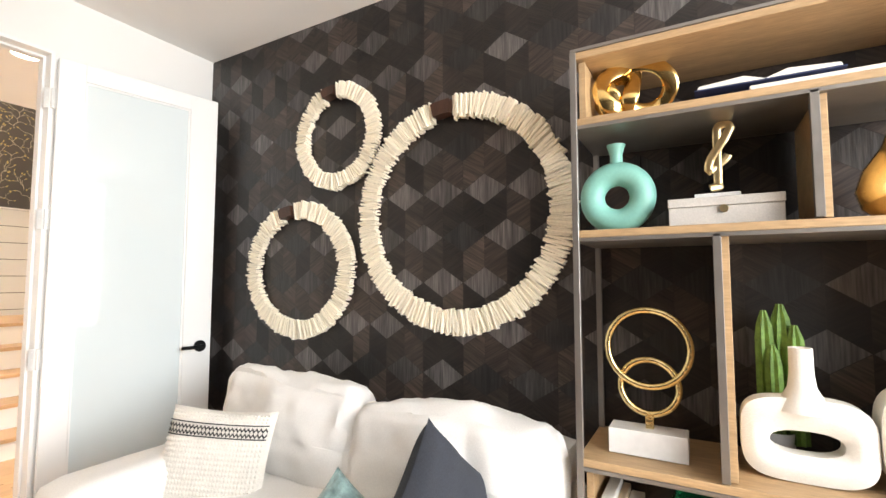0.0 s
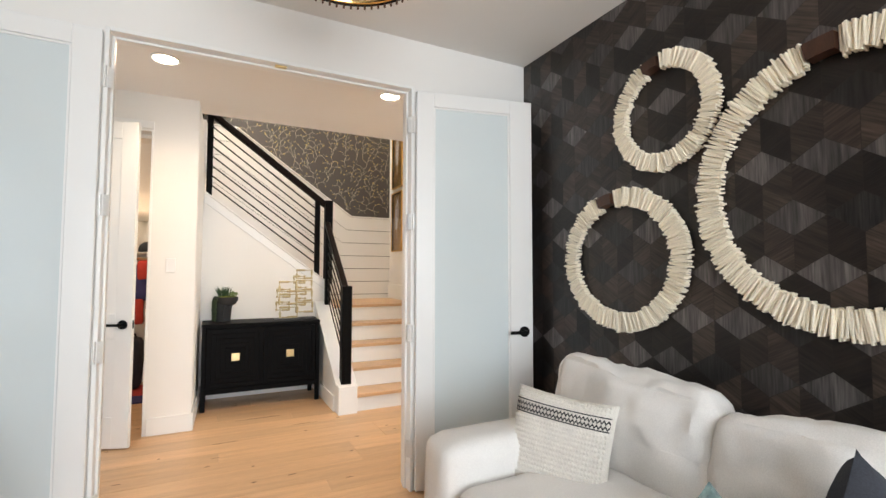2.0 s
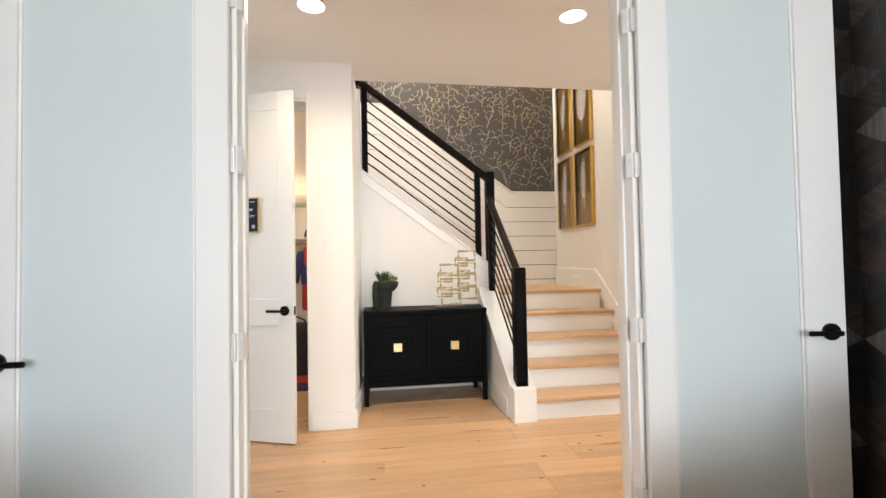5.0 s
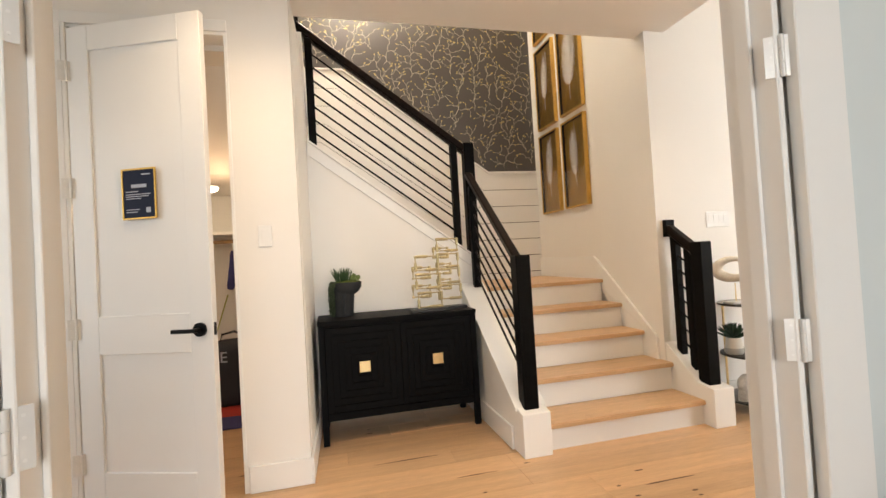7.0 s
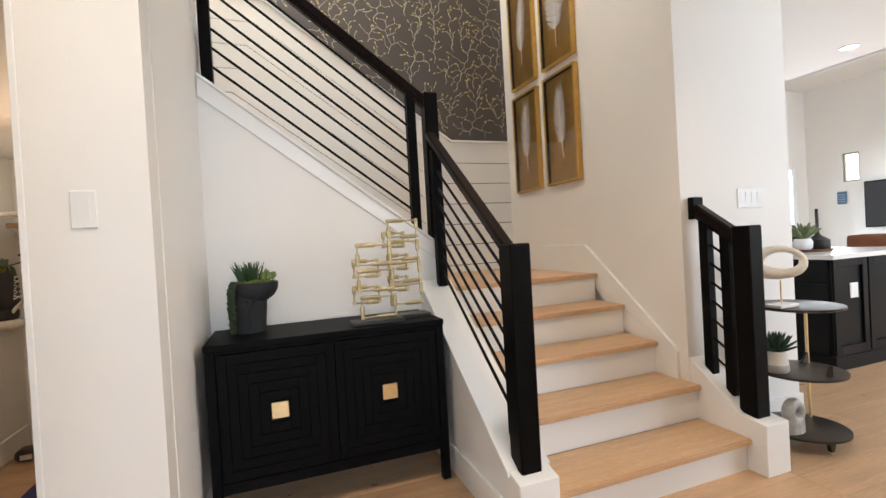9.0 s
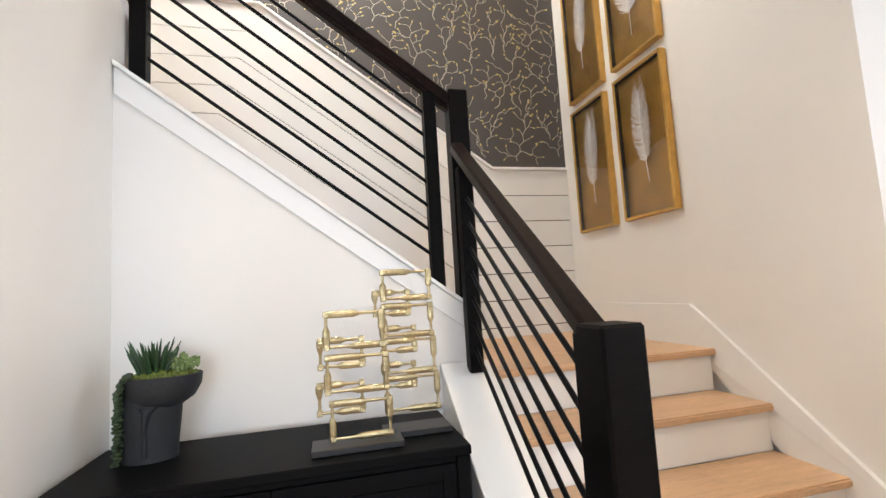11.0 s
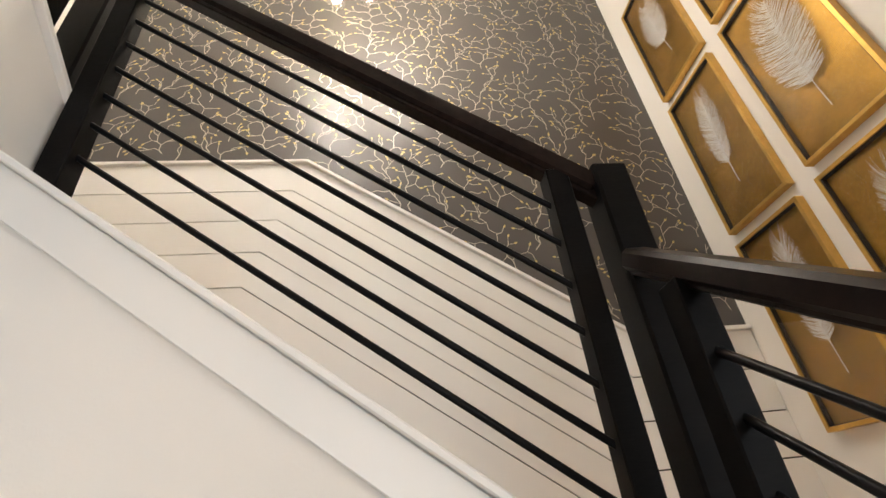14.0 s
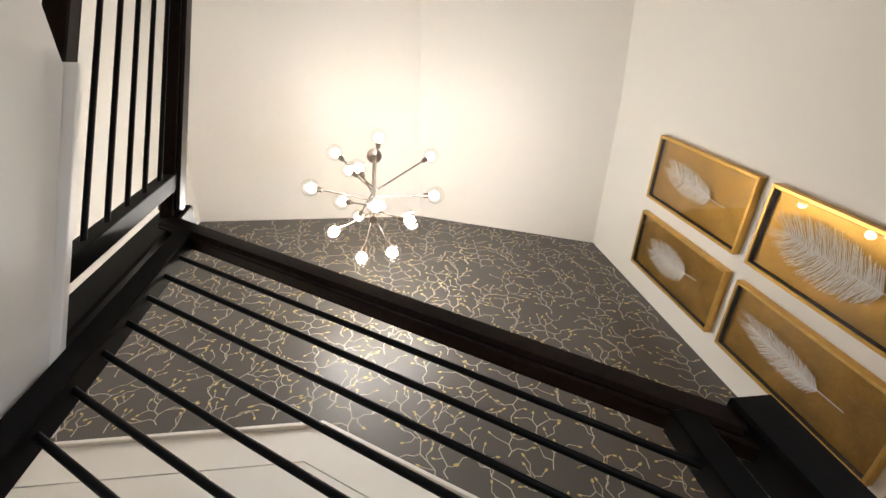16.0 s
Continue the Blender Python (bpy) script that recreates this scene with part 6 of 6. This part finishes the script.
for (x0, x1) in ((8.5, 9.18), (9.32, 10.2)):
    w = thing("window_2", ((x0 + x1) / 2, 9.12, 1.2), "tall white framed patio window, bright outside", "window", "patio windows")
    w["kind"] = "structure"
    part("window_frame", merge(box((x0, 9.11, 0), (x0 + 0.07, 9.17, 2.33)), box((x1 - 0.07, 9.11, 0), (x1, 9.17, 2.33)), box((x0 + 0.07, 9.11, 2.26), (x1 - 0.07, 9.17, 2.33)), box((x0 + 0.07, 9.11, 0), (x1 - 0.07, 9.17, 0.12))), TRIM, w)
    pn = part("pane", box((x0 + 0.07, 9.137, 0.12), (x1 - 0.07, 9.143, 2.26)), PANE, w)
    pn.visible_shadow = False
tagged(new("backdrop", finish("backdrop", merge(box((5, 13.0, -0.1), (16, 13.05, 6)), box((13.0, 4, -0.1), (13.05, 12, 6))), DAYLIGHT)), "bright hazy daylight outside", kind="structure")
win3 = thing("window_3", (10.55, 8.34, 2.2), "small square window high on the wall", "window")
win3["kind"] = "structure"
part("window_frame", merge(box((10.53, 8.2, 1.92), (10.58, 8.23, 2.47)), box((10.53, 8.45, 1.92), (10.58, 8.48, 2.47)), box((10.53, 8.23, 2.44), (10.58, 8.45, 2.47)), box((10.53, 8.23, 1.92), (10.58, 8.45, 1.95))), material("bronze_window_frame", (0.35, 0.30, 0.22), 0.5), win3)
pd_ = thing("pendant_lamp", (6.2, 7.2, 3.05), "small black pendant lamp on thin rods", "ceiling lamp")
part("shade", rod((6.2, 7.2, 2.09), (6.2, 7.2, 2.17), 0.055, 20, 0.05), BLACKMETAL, pd_)
part("cord", rod((6.2, 7.2, 2.17), (6.2, 7.2, 3.05), 0.006, 8), BLACKMETAL, pd_)

# ---- closet ----
CLW = material("closet_white_shelf", (0.80, 0.79, 0.76), 0.5)
sh = thing("closet_shelf", (-0.9, 6.5, 1.5), "white closet shelf with a wooden hanging rail", "shelf")
part("shelf_board", box((-1.42, 6.33, 1.50), (-0.345, 6.675, 1.52), 0.002), CLW, sh)
part("cleat", box((-1.495, 6.655, 1.41), (-0.345, 6.675, 1.50), 0.001), CLW, sh)
part("hanging_rail", rod((-1.42, 6.40, 1.44), (-0.345, 6.40, 1.44), 0.016, 14), SHELFWOOD, sh, "pale wooden hanging rail", smooth=True)
fl = thing("flush_light", (-1.085, 6.1, 1.9), "round flush ceiling light, lit", "ceiling light")
part("rim", lathe(((0.12, 0), (0.125, -0.012), (0.11, -0.02)), 28, (-1.085, 6.1, 1.8995)), NICKEL, fl, smooth=True)
part("diffuser", lathe(((0.11, -0.019), (0.095, -0.04), (0.05, -0.052), (0.001, -0.055)), 28, (-1.085, 6.1, 1.8995)), GLOW, fl, smooth=True)
jar = thing("trophy_jar", (-1.245, 6.5, 1.5205), "dark glass jar with a silver band on the closet shelf", "jar")
part("jar_body", lathe(((0.055, 0), (0.06, 0.01), (0.035, 0.05), (0.04, 0.07), (0.06, 0.10), (0.062, 0.17), (0.05, 0.175)), 24, (-1.245, 6.5, 1.5205)), BLACKBASE, jar, smooth=True)
part("band", lathe(((0.0635, 0.12), (0.0645, 0.13), (0.0645, 0.155), (0.0635, 0.16)), 24, (-1.245, 6.5, 1.5205)), NICKEL, jar, "silver band", smooth=True)
cap_hat = thing("cap", (-0.80, 6.45, 1.5205), "dark baseball cap on the closet shelf", "hat")
part("crown", lathe(((0.09, 0), (0.092, 0.03), (0.08, 0.08), (0.04, 0.115), (0.001, 0.12)), 20, (-0.80, 6.45, 1.5205)), SLATE, cap_hat, smooth=True)
part("visor", moved(soft_box((-0.07, -0.16, 0), (0.07, -0.06, 0.014), 0.006, 0, 0, 4), pose(-0.80, 6.45, 1.5205)), SLATE, cap_hat, smooth=True)
RED = material("red_fabric", (0.42, 0.035, 0.025), 0.8, vary=0.1, scale=20)
BLUE = material("navy_fabric", (0.03, 0.03, 0.13), 0.8, vary=0.1, scale=20)
cs = thing("hanging_suit", (-0.80, 6.40, 1.44), "red and blue child's suit on a hanger", "clothes")
part("hanger", tube([(-0.80, 6.40, 1.456), (-0.785, 6.40, 1.47), (-0.77, 6.40, 1.455), (-0.80, 6.40, 1.41), (-0.93, 6.40, 1.36), (-0.67, 6.40, 1.36), (-0.80, 6.40, 1.41)], 0.004, 6), BLACKMETAL, cs)
part("torso", soft_box((-0.92, 6.36, 0.98), (-0.68, 6.44, 1.37), 0.03, 0.01, 0.01, 8), BLUE, cs, smooth=True)
part("yoke", soft_box((-0.88, 6.345, 1.20), (-0.72, 6.40, 1.42), 0.02, 0.006, 0.004, 6), RED, cs, smooth=True)
for x in (-0.93, -0.67):
    part("sleeve", moved(soft_box((-0.035, -0.03, -0.36), (0.035, 0.03, 0.0), 0.025, 0, 0.006, 8), pose(x, 6.40, 1.36, 0, 8 if x < -0.8 else -8, 0)), BLUE, cs, smooth=True)
for x in (-0.86, -0.74):
    part("trouser_leg", soft_box((x - 0.05, 6.36, 0.70), (x + 0.05, 6.44, 1.0), 0.03, 0, 0.008, 8), RED, cs, smooth=True)
bg = thing("tall_bag", (-0.80, 6.35, 0), "tall black bag standing on the closet floor with red lettering", "bag")
part("bag_body", soft_box((-0.98, 6.18, 0.012), (-0.64, 6.52, 0.55), 0.05, 0.01, 0.008, 10), SLATE, bg, smooth=True)
part("strap", tube([(-0.90, 6.3, 0.54), (-0.88, 6.3, 0.62), (-0.78, 6.3, 0.64), (-0.70, 6.3, 0.60), (-0.69, 6.3, 0.54)], 0.010, 8), BLACKTHREAD, bg, smooth=True)
for i, (word, mt, z) in enumerate((("LE", INK, 0.40), ("P", RED, 0.20))):
    cu = bpy.data.curves.new("lettering", "FONT")
    cu.body, cu.size, cu.extrude = word, 0.13, 0.001
    cu.materials.append(mt)
    tob = new("lettering", cu)
    tob.parent = bg
    tob.matrix_basis = pose(-0.14, -0.192, z, 90, 0, 0)
bg.location.x -= 0.17
rug = thing("closet_mat", (-0.85, 6.1, 0), "red and navy floor mat in the closet", "mat")
part("mat_band", box((-1.18, 5.62, 0.0005), (-0.36, 5.92, 0.010), 0.002), BLUE, rug, "navy band")
part("mat_band", box((-1.18, 5.92, 0.0005), (-0.36, 6.45, 0.010), 0.002), RED, rug, "red band")
gc = thing("golf_club", (-1.30, 6.35, 0), "golf club leaning in the closet with a dark head", "golf club")
part("shaft", rod((-1.30, 6.42, 0.06), (-1.05, 6.62, 0.95), 0.006, 10), material("yellow_green_shaft", (0.35, 0.38, 0.10), 0.4, 0.3), gc, smooth=True)
part("club_head", soft_box((-1.44, 6.32, 0.002), (-1.28, 6.44, 0.075), 0.034, 0.0, 0, 8), BLACKBASE, gc, smooth=True)
part("sole_label", box((-1.40, 6.317, 0.02), (-1.34, 6.3195, 0.05)), PLASTIC, gc)
shoe = thing("hanging_sneaker", (-1.46, 6.43, 1.0), "black and cream sneaker with cream laces hung on the closet wall", "shoe")
part("upper", soft_box((-1.497, 6.36, 0.93), (-1.41, 6.50, 1.16), 0.038, 0.012, 0.004, 10), BLACKTHREAD, shoe, smooth=True)
part("heel", soft_box((-1.497, 6.375, 0.85), (-1.415, 6.485, 0.95), 0.034, 0.008, 0.003, 8), BLACKTHREAD, shoe, smooth=True)
part("toe", soft_box((-1.499, 6.355, 0.80), (-1.40, 6.505, 0.86), 0.028, 0.006, 0.0, 8), CREAM, shoe, "cream rubber sole edge", smooth=True)
part("side_stripe", moved(soft_box((-0.006, -0.075, -0.012), (0.006, 0.075, 0.012), 0.005, 0, 0, 4), pose(-1.405, 6.43, 0.945, 25, 0, 0)), CREAM, shoe, "cream side stripe", smooth=True)
part("pull_loop", tube([(-1.49, 6.43, 1.15), (-1.485, 6.43, 1.22), (-1.47, 6.43, 1.24), (-1.45, 6.43, 1.21), (-1.44, 6.43, 1.15)], 0.008, 8), BLACKTHREAD, shoe, smooth=True)
for k in range(5):
    z = 0.99 + 0.032 * k
    part("lace", rod((-1.404, 6.385 + 0.004 * k, z), (-1.401, 6.475 - 0.004 * k, z + 0.022), 0.005, 6), CREAM, shoe)
    part("lace", rod((-1.401, 6.475 - 0.004 * k, z), (-1.404, 6.385 + 0.004 * k, z + 0.022), 0.005, 6), CREAM, shoe)
gl = thing("leaf_garland", (-1.0, 6.36, 1.4), "yellow-green leaf garland hung in the closet", "garland")
gpts = [(-1.48, 6.1, 1.36), (-1.47, 6.22, 1.20), (-1.43, 6.36, 1.19), (-1.36, 6.44, 1.22), (-1.31, 6.46, 1.30), (-1.27, 6.42, 1.40), (-1.22, 6.36, 1.50), (-1.17, 6.34, 1.46), (-1.10, 6.34, 1.38)]
part("stem", tube(gpts, 0.004, 6), STRING, gl, smooth=True)
LEAFY = material("yellow_green_leaf", (0.30, 0.32, 0.06), 0.5, vary=0.35, scale=20, per_piece=0.4)
rng = random.Random(9)
for k in range(22):
    u = rng.uniform(0, len(gpts) - 1.01)
    i = int(u)
    p = Vector(gpts[i]).lerp(Vector(gpts[i + 1]), u - i)
    out = [(0, 0), (0.02, 0.35), (0.016, 0.7), (0, 1.0), (-0.016, 0.7), (-0.02, 0.35)]
    bm = prism([(1.3 * a, b * 0.085) for a, b in out], "y", 0, 0.0015)
    part("leaf", moved(bm, Matrix.Translation(p) @ pose(0, 0, 0, rng.uniform(40, 220), rng.uniform(-60, 60), rng.uniform(0, 360))), LEAFY if k % 2 else STRING, gl)

# ---- floor boards ----
rng = random.Random(3)
plank_meshes = {}
for n in (1.2, 1.5, 1.8, 2.1):
    plank_meshes[n] = finish("plank", box((0, 0, -0.015), (n - 0.0012, 0.1888, 0.0), 0.0009), OAK)
floor_ob = bpy.data.objects["floor"]
row = 0
y = DY0 + 0.002
while y < 9.05:
    x = -3.05
    while x < 10.4:
        n = rng.choice((1.2, 1.5, 1.8, 2.1))
        if x + n < 10.6 and (y < 6.75 or x + n > 3.2):
            ob = new("plank", plank_meshes[n])
            ob.parent = floor_ob
            ob.location = (x, y, rng.uniform(-0.0003, 0.0))
        x += n
    y += 0.19
knots = bmesh.new()
for k in range(90):
    kx, ky = rng.uniform(-1.2, 5.5), rng.uniform(2.9, 5.4)
    L, Wd = rng.uniform(0.008, 0.03), rng.uniform(0.004, 0.008)
    knots.faces.new([knots.verts.new((kx + L * math.cos(2 * math.pi * i / 10) * rng.uniform(0.7, 1.2), ky + Wd * math.sin(2 * math.pi * i / 10), 0.0006)) for i in range(10)])
for kx, ky, L in ((0.28, 4.62, 0.20), (0.62, 4.30, 0.12), (1.5, 3.9, 0.15), (0.0, 4.1, 0.1)):
    knots.faces.new([knots.verts.new((kx + L * math.cos(2 * math.pi * i / 12), ky + 0.006 * math.sin(2 * math.pi * i / 12) * rng.uniform(0.4, 1.2), 0.0006)) for i in range(12)])
ob = new("wood_knots", finish("wood_knots", knots, KNOT))
tagged(ob, "dark knots in the oak boards", kind="stuff")
ob.parent = floor_ob
